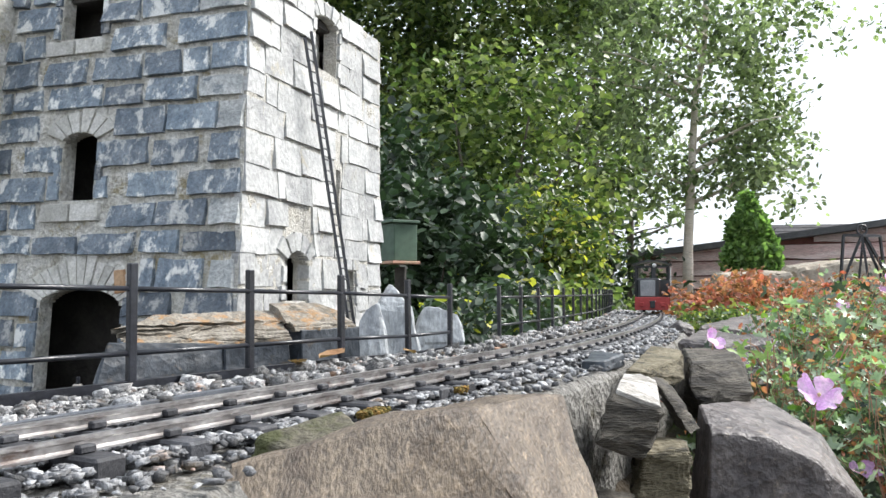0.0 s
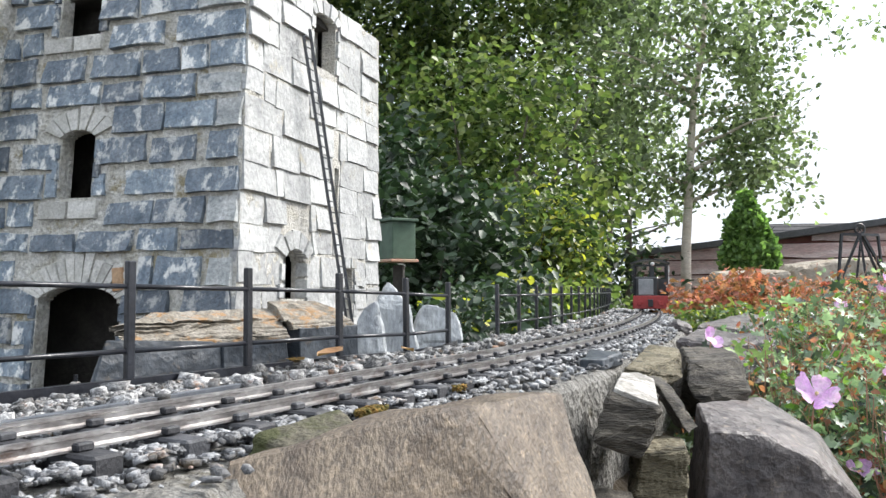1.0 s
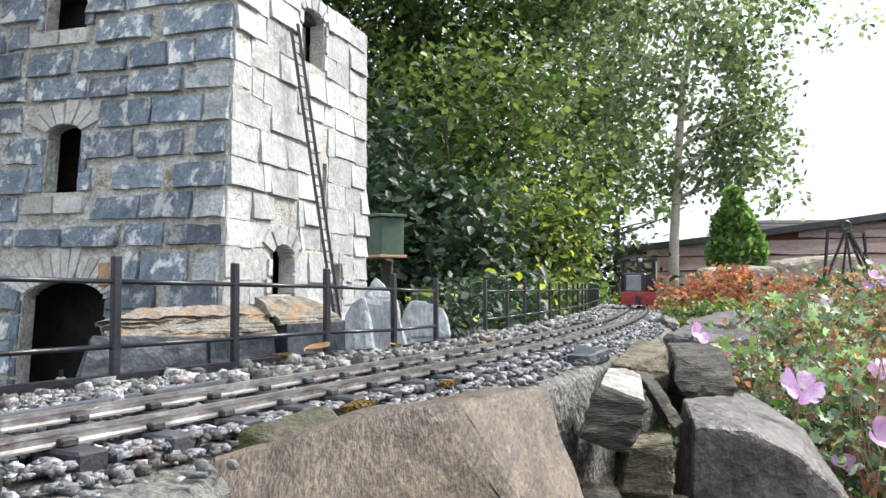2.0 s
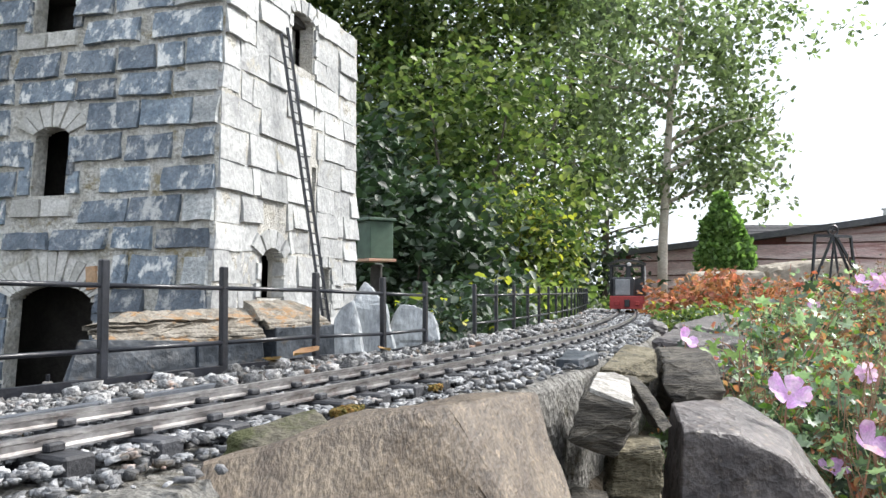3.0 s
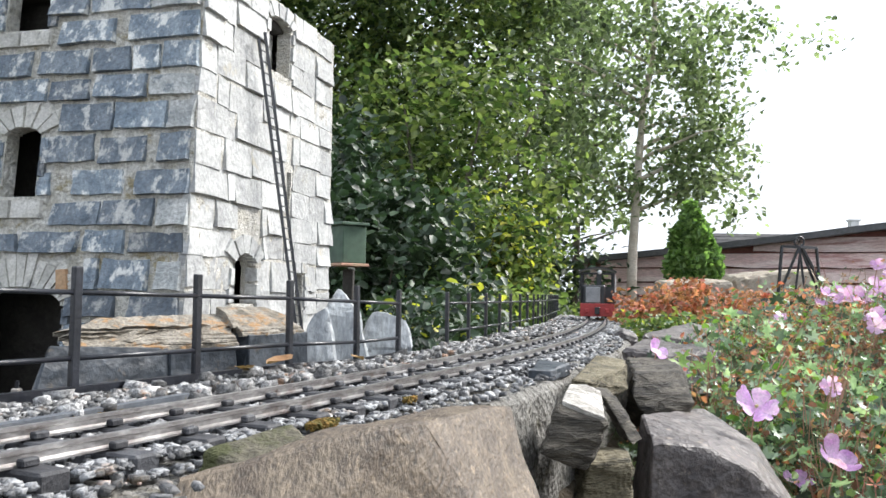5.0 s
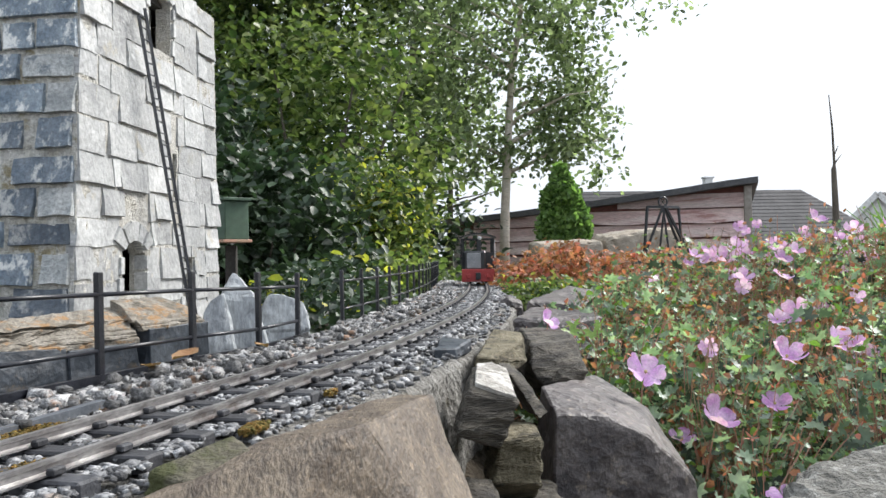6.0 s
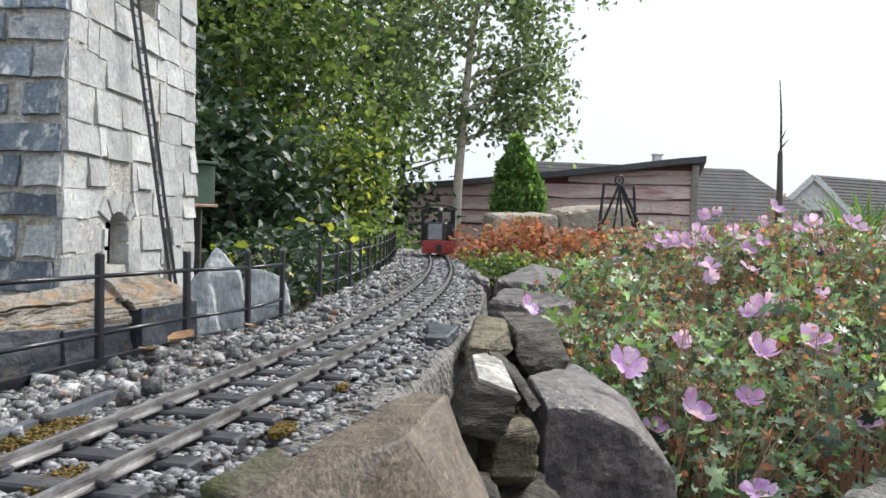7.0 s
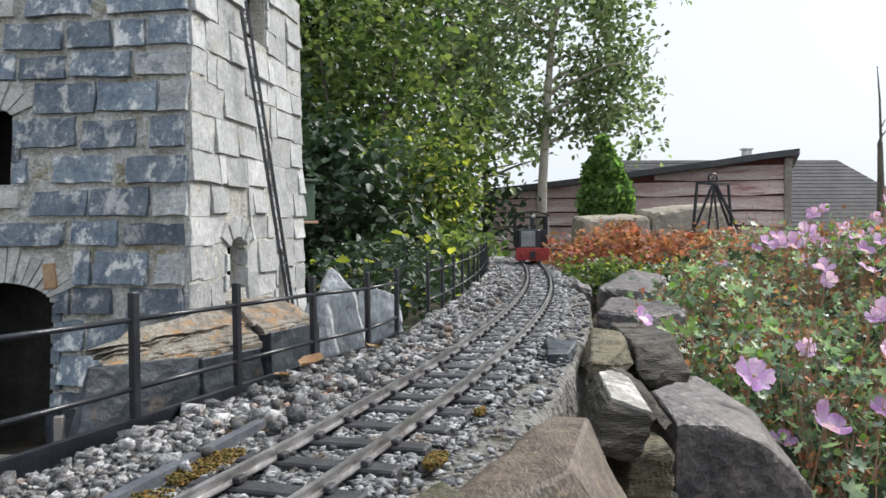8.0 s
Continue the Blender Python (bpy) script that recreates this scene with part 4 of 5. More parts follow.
rock("rock", "yellowish layered stone block at the bed edge", hexa([(0.146, 1.345, -0.008), (0.158, 1.343, -0.009), (0.206, 1.44, -0.004), (0.215, 1.50, 0.0), (0.185, 1.51, 0.002)], [(0.146, 1.345, -0.028), (0.158, 1.343, -0.03), (0.206, 1.42, -0.024), (0.215, 1.5, -0.03), (0.155, 1.46, -0.035)]), YELLOWROCK, 4, 0.0015, 60, 12, 0.008, G)
rock("rock", "dark layered rock block with rough ends", hexa([(0.218, 1.452, -0.010), (0.272, 1.49, -0.007), (0.292, 1.62, -0.008), (0.238, 1.64, -0.006)], [(0.212, 1.43, -0.032), (0.226, 1.43, -0.052), (0.271, 1.448, -0.054), (0.278, 1.45, -0.036), (0.3, 1.62, -0.09), (0.22, 1.62, -0.09)]), LAYEROCK, 4, 0.002, 60, 13, 0.01, G)
rock("rock", "grey layered rock behind the dark block", hexa([(0.250, 1.75, -0.004), (0.31, 1.72, -0.012), (0.375, 1.75, -0.004), (0.395, 1.87, -0.002), (0.300, 1.88, 0.004)], [(0.246, 1.74, -0.06), (0.313, 1.70, -0.06), (0.385, 1.74, -0.06), (0.4, 1.87, -0.08), (0.28, 1.89, -0.08)]), GREYROCK, 4, 0.003, 45, 14, 0.012, G)
rock("rock", "flat brown stone slab in the bed", hexa([(0.335, 2.1, 0.003), (0.427, 2.1, -0.006), (0.55, 2.4, 0.0), (0.49, 2.45, 0.014)], [(0.33, 2.1, -0.05), (0.44, 2.08, -0.06), (0.56, 2.4, -0.06), (0.45, 2.45, -0.06)]), GREYROCK, 4, 0.003, 45, 15, 0.012, G)
rock("rock", "rounded grey stone beside the far track", hexa([(0.284, 2.15, -0.008), (0.30, 2.14, 0.004), (0.313, 2.2, 0.014), (0.33, 2.15, -0.003)], [(0.282, 2.15, -0.06), (0.335, 2.14, -0.06), (0.34, 2.25, -0.06), (0.29, 2.25, -0.06)]), GREYROCK, 4, 0.004, 45, 16, 0.0, G)
rock("rock", "thin dark slate laid flat by the sleepers", hexa([(0.105, 1.35, 0.0), (0.128, 1.36, -0.001), (0.15, 1.43, 0.0), (0.12, 1.44, 0.001)], [(0.105, 1.35, -0.012), (0.13, 1.36, -0.012), (0.15, 1.43, -0.012), (0.12, 1.44, -0.012)]), GREYSLAB, 3, 0.0015, 60, 17, 0.0, G)
rock("rock", "pale lichen-crusted rock with a grainy top", hexa([(0.187, 0.845, -0.006), (0.234, 0.900, -0.004), (0.352, 0.940, 0.006), (0.372, 0.820, 0.020), (0.222, 0.800, 0.000)], [(0.177, 0.830, -0.250), (0.232, 0.920, -0.250), (0.372, 0.960, -0.250), (0.392, 0.800, -0.250)]), LICHEN, 5, 0.0035, 110, 18, 0.0, G)
rock("rock", "flat mossy stone wedged beside the rails", hexa([(-0.042, 0.910, 0.001), (-0.020, 0.900, -0.004), (-0.002, 0.925, 0.002), (-0.014, 0.942, 0.008)], [(-0.046, 0.90, -0.016), (-0.016, 0.893, -0.022), (0.0, 0.92, -0.016), (-0.014, 0.942, -0.012)]), MOSSROCK, 4, 0.0012, 60, 23, 0.008, G)
rock("rock", "dark stone filling the gap between rocks", hexa([(0.108, 1.14, -0.092), (0.135, 1.15, -0.088), (0.14, 1.2, -0.085), (0.11, 1.2, -0.08)], [(0.1, 1.13, -0.16), (0.15, 1.14, -0.16), (0.15, 1.2, -0.16), (0.1, 1.2, -0.16)]), LAYEROCK, 3, 0.003, 60, 24, 0.01, G)
rock("boulder", "large buff garden boulder behind red foliage", hexa([(0.739, 4.049, 0.131), (1.007, 4.025, 0.139), (1.019, 4.391, 0.151), (0.763, 4.391, 0.145)], [(0.714, 4.000, -0.111), (1.031, 3.976, -0.111), (1.031, 4.391, -0.111), (0.739, 4.391, -0.111)]), BUFFROCK, 4, 0.012, 14, 19)
rock("boulder", "large grey-buff garden boulder with a sloping top", hexa([(1.031, 4.049, 0.145), (1.202, 4.025, 0.188), (1.349, 4.049, 0.194), (1.373, 4.391, 0.200), (1.056, 4.391, 0.170)], [(1.007, 4.000, -0.111), (1.397, 3.976, -0.111), (1.422, 4.391, -0.111), (1.031, 4.391, -0.111)]), BUFFROCK, 4, 0.012, 14, 20)


# ---- foliage builders ----
def leaf_shape(kind):
    if kind == "oval":
        v = [(0, 0, 0), (0.34, 0.35, 0.10), (0.25, 0.75, 0.06), (0, 1, -0.08), (-0.25, 0.75, 0.06), (-0.34, 0.35, 0.10)]
        return np.array(v), np.array([(0, 1, 2), (0, 2, 3), (0, 3, 4), (0, 4, 5)])
    if kind == "lobed":
        v = [(0, 0.35, -0.08)]
        for i in range(13):
            a = math.radians(-140 + i * 280 / 12)
            r = 0.62 if i % 2 else 0.36
            v.append((r * math.sin(a), 0.35 + r * math.cos(a), 0.05 * (i % 2)))
        return np.array(v), np.array([(0, i, i + 1) for i in range(1, 13)])
    v = [(-0.06, 0, 0), (0.06, 0, 0), (0.08, 0.55, 0.05), (0, 1, -0.12), (-0.08, 0.55, 0.05)]
    return np.array(v), np.array([(0, 1, 2), (0, 2, 4), (2, 3, 4)])


def leaf_mesh(centres, sizes, rng, kind="oval", up=0.35, droop=0.0):
    """Leaves at the given places, turned at random, rather facing up."""
    lv, lf = leaf_shape(kind)
    c = np.asarray(centres, dtype=float)
    n = len(c)
    nz = rng.normal(0, 1, (n, 3))
    nz[:, 2] = np.abs(nz[:, 2]) + up
    nz /= np.linalg.norm(nz, axis=1)[:, None]
    d = rng.normal(0, 1, (n, 3))
    d[:, 2] -= droop
    d -= (d * nz).sum(1)[:, None] * nz
    d /= np.linalg.norm(d, axis=1)[:, None]
    s = np.cross(d, nz)
    sz = np.asarray(sizes)[:, None, None]
    v = c[:, None, :] + sz * (lv[None, :, 0:1] * s[:, None] + lv[None, :, 1:2] * d[:, None] + lv[None, :, 2:3] * nz[:, None])
    f = lf[None] + (np.arange(n) * len(lv))[:, None, None]
    return v.reshape(-1, 3), f.reshape(-1, 3)


def clumps(rng, count, per, box, spread, shape=None):
    """Leaf places gathered in clumps inside a box; shape(p) says whether a clump may stand there."""
    out = []
    while len(out) < count:
        p = rng.uniform(box[0], box[1])
        if shape is None or shape(p):
            out.append(p)
    c = np.array(out)
    pts = np.repeat(c, per, 0) + rng.normal(0, 1, (count * per, 3)) * np.array(spread)
    return pts


def ellipsoid(c, r):
    c, r = np.array(c), np.array(r)

    def inside(p):
        q = (p - c) / r
        w = 1 + 0.3 * noise.noise(Vector(p * 1.6))
        return (q * q).sum() < w
    return inside


def limbs(tree, start, reach, count, rnd, r0, mat):
    """Limbs that leave the trunk and bend upwards and outwards."""
    for i in range(count):
        k = 0.25 + 0.7 * i / count
        p = Vector(start(k))
        a = rnd.uniform(0, 6.283)
        ln = reach * rnd.uniform(0.6, 1.1) * (1.15 - 0.7 * k)
        pts, rad = [], []
        for j in range(6):
            t = j / 5
            pts.append(p + Vector((math.cos(a), math.sin(a) * 0.7, 0)) * ln * t + Vector((rnd.uniform(-.04, .04), rnd.uniform(-.04, .04), 0.55 * ln * t * (1 - 0.4 * t))))
            rad.append(r0 * (1 - k * 0.6) * (1 - 0.85 * t) + 0.002)
        part("limb", tube_bm(pts, rad, 6), mat, tree, smooth=True)


def build_tree(name, foot, line, r0, crown, radii, clump, per, spread, size, leafmat, barkmat, label, seed, kind="oval", droop=0.0, nl=14, reach=1.2, extra=()):
    rng, rnd = np.random.default_rng(seed), random.Random(seed)
    t = thing(name, foot, label, "tree")
    bm = bmesh.new()
    k = len(line)
    tube_bm(line, [r0 * (1 - 0.8 * i / (k - 1)) for i in range(k)], 10, bm)

    def at(f):
        x = f * (k - 1)
        i = min(int(x), k - 2)
        return Vector(line[i]).lerp(Vector(line[i + 1]), x - i)
    part("trunk", bm, barkmat, t, smooth=True)
    limbs(t, at, reach, nl, rnd, r0 * 0.45, barkmat)
    c, r = np.array(crown), np.array(radii)
    pts = clumps(rng, clump, per, (c - r, c + r), spread, ellipsoid(crown, radii))
    for ec, er, en in extra:
        pts = np.concatenate([pts, clumps(rng, en, per, (np.array(ec) - np.array(er), np.array(ec) + np.array(er)), spread, ellipsoid(ec, er))])
    v, f = leaf_mesh(pts, rng.uniform(0.6, 1.25, len(pts)) * size, rng, kind, 0.3, droop)
    part_np("crown", v, f, leafmat, t, "uneven crown of small leaves with gaps", "stuff")
    return t


# ---- trees behind the tower ----
build_tree("broadleaf_tree", (-0.85, 6.4, -0.13), [(-0.85, 6.4, -0.13), (-0.83, 6.42, 0.6), (-0.78, 6.4, 1.3), (-0.8, 6.45, 2.1), (-0.74, 6.5, 3.0)], 0.075,
           (-0.88, 6.2, 1.95), (1.2, 0.9, 1.75), 980, 56, (0.085, 0.085, 0.05), 0.046, LEAF, BARK, "dense green broadleaf tree behind the stone tower", 41, extra=(((0.05, 6.6, 1.5), (0.6, 0.5, 1.2), 34),))
build_tree("broadleaf_tree", (0.45, 8.2, -0.13), [(0.45, 8.2, -0.13), (0.47, 8.2, 0.8), (0.43, 8.25, 1.6), (0.5, 8.2, 2.6), (0.52, 8.2, 3.6)], 0.07,
           (0.3, 8.2, 2.1), (1.25, 0.9, 1.75), 95, 44, (0.11, 0.11, 0.07), 0.058, LEAFB, BARK, "tall leafy tree with several dark stems", 42, nl=16)
for sx, sy in ((0.72, 7.9), (0.25, 7.7), (0.6, 8.5)):
    build_tree("young_tree", (sx, sy, -0.13), [(sx, sy, -0.13), (sx + 0.02, sy, 0.7), (sx + 0.06, sy, 1.5), (sx + 0.03, sy, 2.6)], 0.03,
               (sx, sy, 2.0), (0.5, 0.4, 1.2), 44, 40, (0.11, 0.11, 0.07), 0.056, LEAFB, BARK, "slender dark-stemmed tree among others", 50 + int(sx * 10), nl=8, reach=0.6)
build_tree("birch_tree", (0.977, 6.5, -0.13), [(0.975, 6.5, -0.14), (0.99, 6.5, 0.4), (1.02, 6.5, 0.9), (1.05, 6.5, 1.35), (1.12, 6.5, 1.75), (1.14, 6.5, 2.4), (1.1, 6.5, 3.3)], 0.037,
           (1.05, 6.5, 1.95), (0.75, 0.6, 1.35), 215, 34, (0.075, 0.075, 0.07), 0.047, LEAFB, BIRCH, "birch with a pale bare trunk and light drooping foliage", 43, droop=0.8, nl=18, reach=0.9,
           extra=(((1.5, 6.5, 1.35), (0.32, 0.3, 0.5), 44), ((0.55, 6.5, 1.1), (0.4, 0.4, 0.5), 34), ((1.5, 6.5, 0.82), (0.36, 0.3, 0.2), 24), ((1.0, 6.6, 0.78), (0.5, 0.4, 0.22), 12), ((1.85, 6.4, 2.1), (0.3, 0.3, 0.3), 2), ((2.15, 6.4, 1.75), (0.22, 0.2, 0.1), 2)))


def build_shrub(name, c, r, clump, per, spread, size, mat, label, seed, kind="oval", up=0.5, extra=None, stems=7, category="shrub", droop=0.3, soil=None):
    rng, rnd = np.random.default_rng(seed), random.Random(seed)
    z0 = ground_z(c[0], c[1]) if soil is None else soil
    t = thing(name, (c[0], c[1], z0), label, category)
    for _ in range(stems):
        a = rnd.uniform(0, 6.283)
        e = Vector((c[0] + r[0] * 0.7 * math.cos(a), c[1] + r[1] * 0.7 * math.sin(a), c[2] + r[2] * rnd.uniform(0.0, 0.6)))
        b = Vector((c[0] + 0.15 * r[0] * math.cos(a), c[1] + 0.15 * r[1] * math.sin(a), z0 - 0.01))
        m = b.lerp(e, 0.5) + Vector((0, 0, 0.1 * r[2]))
        w = 0.02 * min(r[0], r[2])
        part("stem", tube_bm([b, m, e], [w, w * 0.7, w * 0.3], 6), BARK, t)
    pts = clumps(rng, clump, per, (np.array(c) - np.array(r), np.array(c) + np.array(r)), spread, ellipsoid(c, r))
    pts[:, 2] = np.maximum(pts[:, 2], z0 + 0.3 * size)
    v, f = leaf_mesh(pts, rng.uniform(0.6, 1.2, len(pts)) * size, rng, kind, up, droop)
    part_np("foliage", v, f, mat, t, "", "stuff")
    if extra:
        n, s2, m2, nm = extra
        idx = rng.integers(0, len(pts), n)
        v, f = leaf_mesh(pts[idx] + rng.normal(0, 0.02, (n, 3)), rng.uniform(0.6, 1.2, n) * s2, rng, kind, up, droop)
        part_np("coloured_leaves", v, f, m2, t, nm, "stuff")
    return t


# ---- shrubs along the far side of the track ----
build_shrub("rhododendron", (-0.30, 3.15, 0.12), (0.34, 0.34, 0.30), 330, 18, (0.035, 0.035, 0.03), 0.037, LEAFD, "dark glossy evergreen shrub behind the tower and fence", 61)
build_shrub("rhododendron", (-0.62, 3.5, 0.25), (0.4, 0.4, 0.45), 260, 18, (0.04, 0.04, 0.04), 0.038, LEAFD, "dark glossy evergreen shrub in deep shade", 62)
build_shrub("shrub", (-0.06, 4.2, 0.18), (0.30, 0.4, 0.32), 190, 22, (0.045, 0.045, 0.04), 0.034, LEAF, "green shrub with turning yellow leaves behind the fence", 63, extra=(800, 0.032, LEAFY, "bright yellow-green autumn leaves"))
build_shrub("shrub", (0.13, 4.25, 0.25), (0.17, 0.25, 0.17), 60, 16, (0.04, 0.04, 0.035), 0.034, LEAF, "shrub of bright yellow autumn leaves behind the fence", 70, extra=(480, 0.034, LEAFY, "bright yellow autumn leaves"))
build_shrub("shrub", (-0.25, 5.0, 0.6), (0.75, 0.5, 0.8), 240, 30, (0.10, 0.10, 0.10), 0.048, LEAF, "tall green shrub under the trees", 64)
build_shrub("undergrowth", (-0.05, 2.55, 0.0), (0.16, 0.5, 0.09), 150, 14, (0.03, 0.03, 0.02), 0.021, LEAFD, "low dark undergrowth behind the fence", 65, extra=(60, 0.03, LEAFY, "fresh yellow-green leaves"))
build_shrub("undergrowth", (0.22, 4.0, -0.02), (0.2, 0.7, 0.12), 80, 14, (0.04, 0.04, 0.03), 0.035, LEAF, "low green undergrowth behind the fence", 66)
# two hedges added as dark backing behind the leaf gaps
build_shrub("hedge", (-1.3, 4.6, 0.45), (0.8, 0.6, 0.8), 220, 20, (0.09, 0.09, 0.09), 0.06, LEAFD, "dark backing hedge added in the shade of the trees", 67)
build_shrub("hedge", (0.1, 9.6, 0.35), (1.0, 0.5, 0.55), 160, 20, (0.1, 0.1, 0.1), 0.06, LEAFD, "dark hedge added as backing behind the trees", 68)


# one more added hedge, dark backing against sky between the shrubs
build_shrub("hedge", (-0.35, 5.9, 0.25), (1.1, 0.4, 0.5), 220, 20, (0.1, 0.1, 0.1), 0.06, LEAFD, "dark hedge added as backing under the trees behind the fence", 69)


def build_bird_box():
    b = thing("nest_box", (-0.222, 2.32, -0.12), "small green painted wooden box on a dark post in the shrub", "nest box")
    part("post", box_bm(-0.236, 2.325, -0.02, 0.022, 0.02, 0.27, 0.002), DARKWALL, b)
    part("body", box_bm(-0.236, 2.31, 0.165, 0.056, 0.054, 0.078, 0.002, 0.72), BOXGREEN, b)
    part("lid", box_bm(-0.236, 2.306, 0.207, 0.066, 0.064, 0.006, 0.001, 0.72), BOXGREEN, b)
    part("shelf", box_bm(-0.236, 2.306, 0.123, 0.066, 0.064, 0.006, 0.001, 0.72), STEM, b, "pale wooden shelf under the box")


build_bird_box()


# ---- shed and houses ----
def build_shed():
    L, R = Vector((0.84, 8.3, 0)), Vector((3.13, 7.32, 0))
    d = (R - L).normalized()
    nrm = Vector((d.y, -d.x, 0))
    ln = (R - L).length
    sh = thing("shed", (2.0, 7.8, -0.14), "long timber shed clad in weathered reddish waney boards", "shed")

    def roof_z(u):
        return 0.37 + 0.26 * (u / ln) ** 1.15
    rnd = random.Random(8)
    z, h = -0.17, 0.125
    while z < 0.62:
        u0 = 0.0
        while u0 < ln and roof_z(u0) < z + 0.05:
            u0 += 0.04
        if u0 < ln - 0.1:
            us = [u0 + (ln - u0) * i / 24 for i in range(25)]
            vs, fs = [], []
            for k, u in enumerate(us):
                wz = z + 0.018 * noise.noise(Vector((u * 3.0, z * 9, 2))) + 0.006 * noise.noise(Vector((u * 11, z * 9, 2)))
                zt = min(z + h - 0.012, roof_z(u) + 0.01)
                for off, zz in ((0.045, wz), (0.02, max(zt, wz + 0.004)), (0.0, max(zt, wz + 0.004)), (0.0, wz)):
                    p = L + d * u + nrm * off
                    vs.append((p.x, p.y, zz))
                if k:
                    a, b = (k - 1) * 4, k * 4
                    fs += [(a + i, a + (i + 1) % 4, b + (i + 1) % 4, b + i) for i in range(4)]
            fs += [(0, 1, 2, 3), tuple(range(len(vs) - 4, len(vs)))[::-1]]
            part_py("board", vs, fs, BOARD, sh)
        z += h
    vs, fs = [], []
    for k in range(13):
        u = ln * k / 12
        for off in (0.006, -0.02):
            p = L + d * u + nrm * off
            vs += [(p.x, p.y, -0.3), (p.x, p.y, roof_z(u))]
        if k:
            a, b = (k - 1) * 4, k * 4
            fs += [(a, b, b + 1, a + 1), (a + 2, a + 3, b + 3, b + 2), (a + 1, b + 1, b + 3, a + 3)]
    part_py("backing", vs, fs, BOARDDARK, sh, "dark red sheathing seen between the boards")
    for u, zt in ((0.0, 0.36), (0.45, 0.4), (ln, 0.62)):
        p = L + d * u + nrm * 0.03
        part("corner_post", box_bm(p.x, p.y, (zt - 0.2) / 2, 0.06, 0.05, zt + 0.2, 0.004, math.atan2(d.y, d.x)), POSTW, sh)
    for s, p in (("side_wall", L), ("side_wall", R)):
        q = p - nrm * 2.2
        vs = [(p.x, p.y, -0.3), (q.x, q.y, -0.3), (q.x, q.y, 0.3), (p.x, p.y, roof_z(0 if p is L else ln))]
        t = d * (0.03 if p is L else -0.03)
        vs += [(v[0] + t.x, v[1] + t.y, v[2]) for v in vs]
        part_py("side_wall", vs, [(0, 1, 2, 3), (7, 6, 5, 4), (0, 1, 5, 4), (1, 2, 6, 5), (2, 3, 7, 6), (3, 0, 4, 7)], BOARD, sh)
    vs, fs = [], []
    us = [-0.08 + (ln + 0.16) * i / 20 for i in range(21)]
    for k, u in enumerate(us):
        zz = roof_z(max(u, 0)) + 0.008 * noise.noise(Vector((u * 2, 7, 0)))
        for off, dz in ((0.12, 0.0), (0.12, 0.05), (-2.3, -0.02), (-2.3, -0.07)):
            p = L + d * u + nrm * off
            vs.append((p.x, p.y, zz + dz))
        if k:
            a, b = (k - 1) * 4, k * 4
            fs += [(a + i, a + (i + 1) % 4, b + (i + 1) % 4, b + i) for i in range(4)]
    fs += [(0, 1, 2, 3), tuple(range(len(vs) - 4, len(vs)))[::-1]]
    part_py("roof", vs, fs, FELT, sh, "dark felted sagging roof")
    p = L + d * (ln - 0.32) - nrm * 0.4
    cap = box_bm(p.x, p.y, 0.69, 0.07, 0.07, 0.08, 0.006)
    box_bm(p.x, p.y, 0.735, 0.09, 0.09, 0.015, 0.003, bm=cap)
    part("vent_cap", cap, RENDERW, sh, "small white roof vent")


build_shed()


def build_house(name, label, x0, x1, y0, y1, ze, zr, hip, walls, rows, win):
    h = thing(name, ((x0 + x1) / 2, (y0 + y1) / 2, -0.9), label, "house")
    cx, cy, cz = (x0 + x1) / 2, (y0 + y1) / 2, (ze - 1.0) / 2
    part("wall", box_bm(cx, cy, cz, x1 - x0 - 0.4, y1 - y0 - 0.4, ze + 1.0), walls, h)
    ym = (y0 + y1) / 2
    for k in range(rows):
        a, b = k / rows, (k + 1) / rows
        vs = []
        for t, dz in ((a, 0.007), (b, 0.0)):
            z = ze + (zr - ze) * t + dz
            vs += [(x0 + hip * t, y0 + (ym - y0) * t, z), (x1 - hip * t, y0 + (ym - y0) * t, z)]
        vs += [(v[0], v[1], v[2] - 0.05) for v in vs]
        part_py("roof_course", vs, [(0, 1, 3, 2), (4, 6, 7, 5), (0, 4, 5, 1), (2, 3, 7, 6), (0, 2, 6, 4), (1, 5, 7, 3)], TILE, h)
    vs = [(x0, y1, ze), (x1, y1, ze), (x1 - hip, ym, zr), (x0 + hip, ym, zr), (x0, y0, ze), (x1, y0, ze)]
    part_py("roof", vs, [(0, 1, 2, 3), (1, 5, 2), (4, 0, 3), (4, 5, 1, 0)], TILE, h, "dark tiled roof")
    for wx, wy, wz, ww, wh in win:
        w = part("window", box_bm(wx, wy, wz, ww, 0.08, wh, 0.01), RENDERW, h)
        part("pane", box_bm(wx, wy - 0.05, wz, ww - 0.14, 0.03, wh - 0.14, 0.004), GLASS, w)
    return h


build_house("house", "low house with a dark hipped tile roof beyond the shed", 2.5, 8.35, 12.6, 16.5, -0.1, 1.12, 1.0, RENDERW, 20, ())


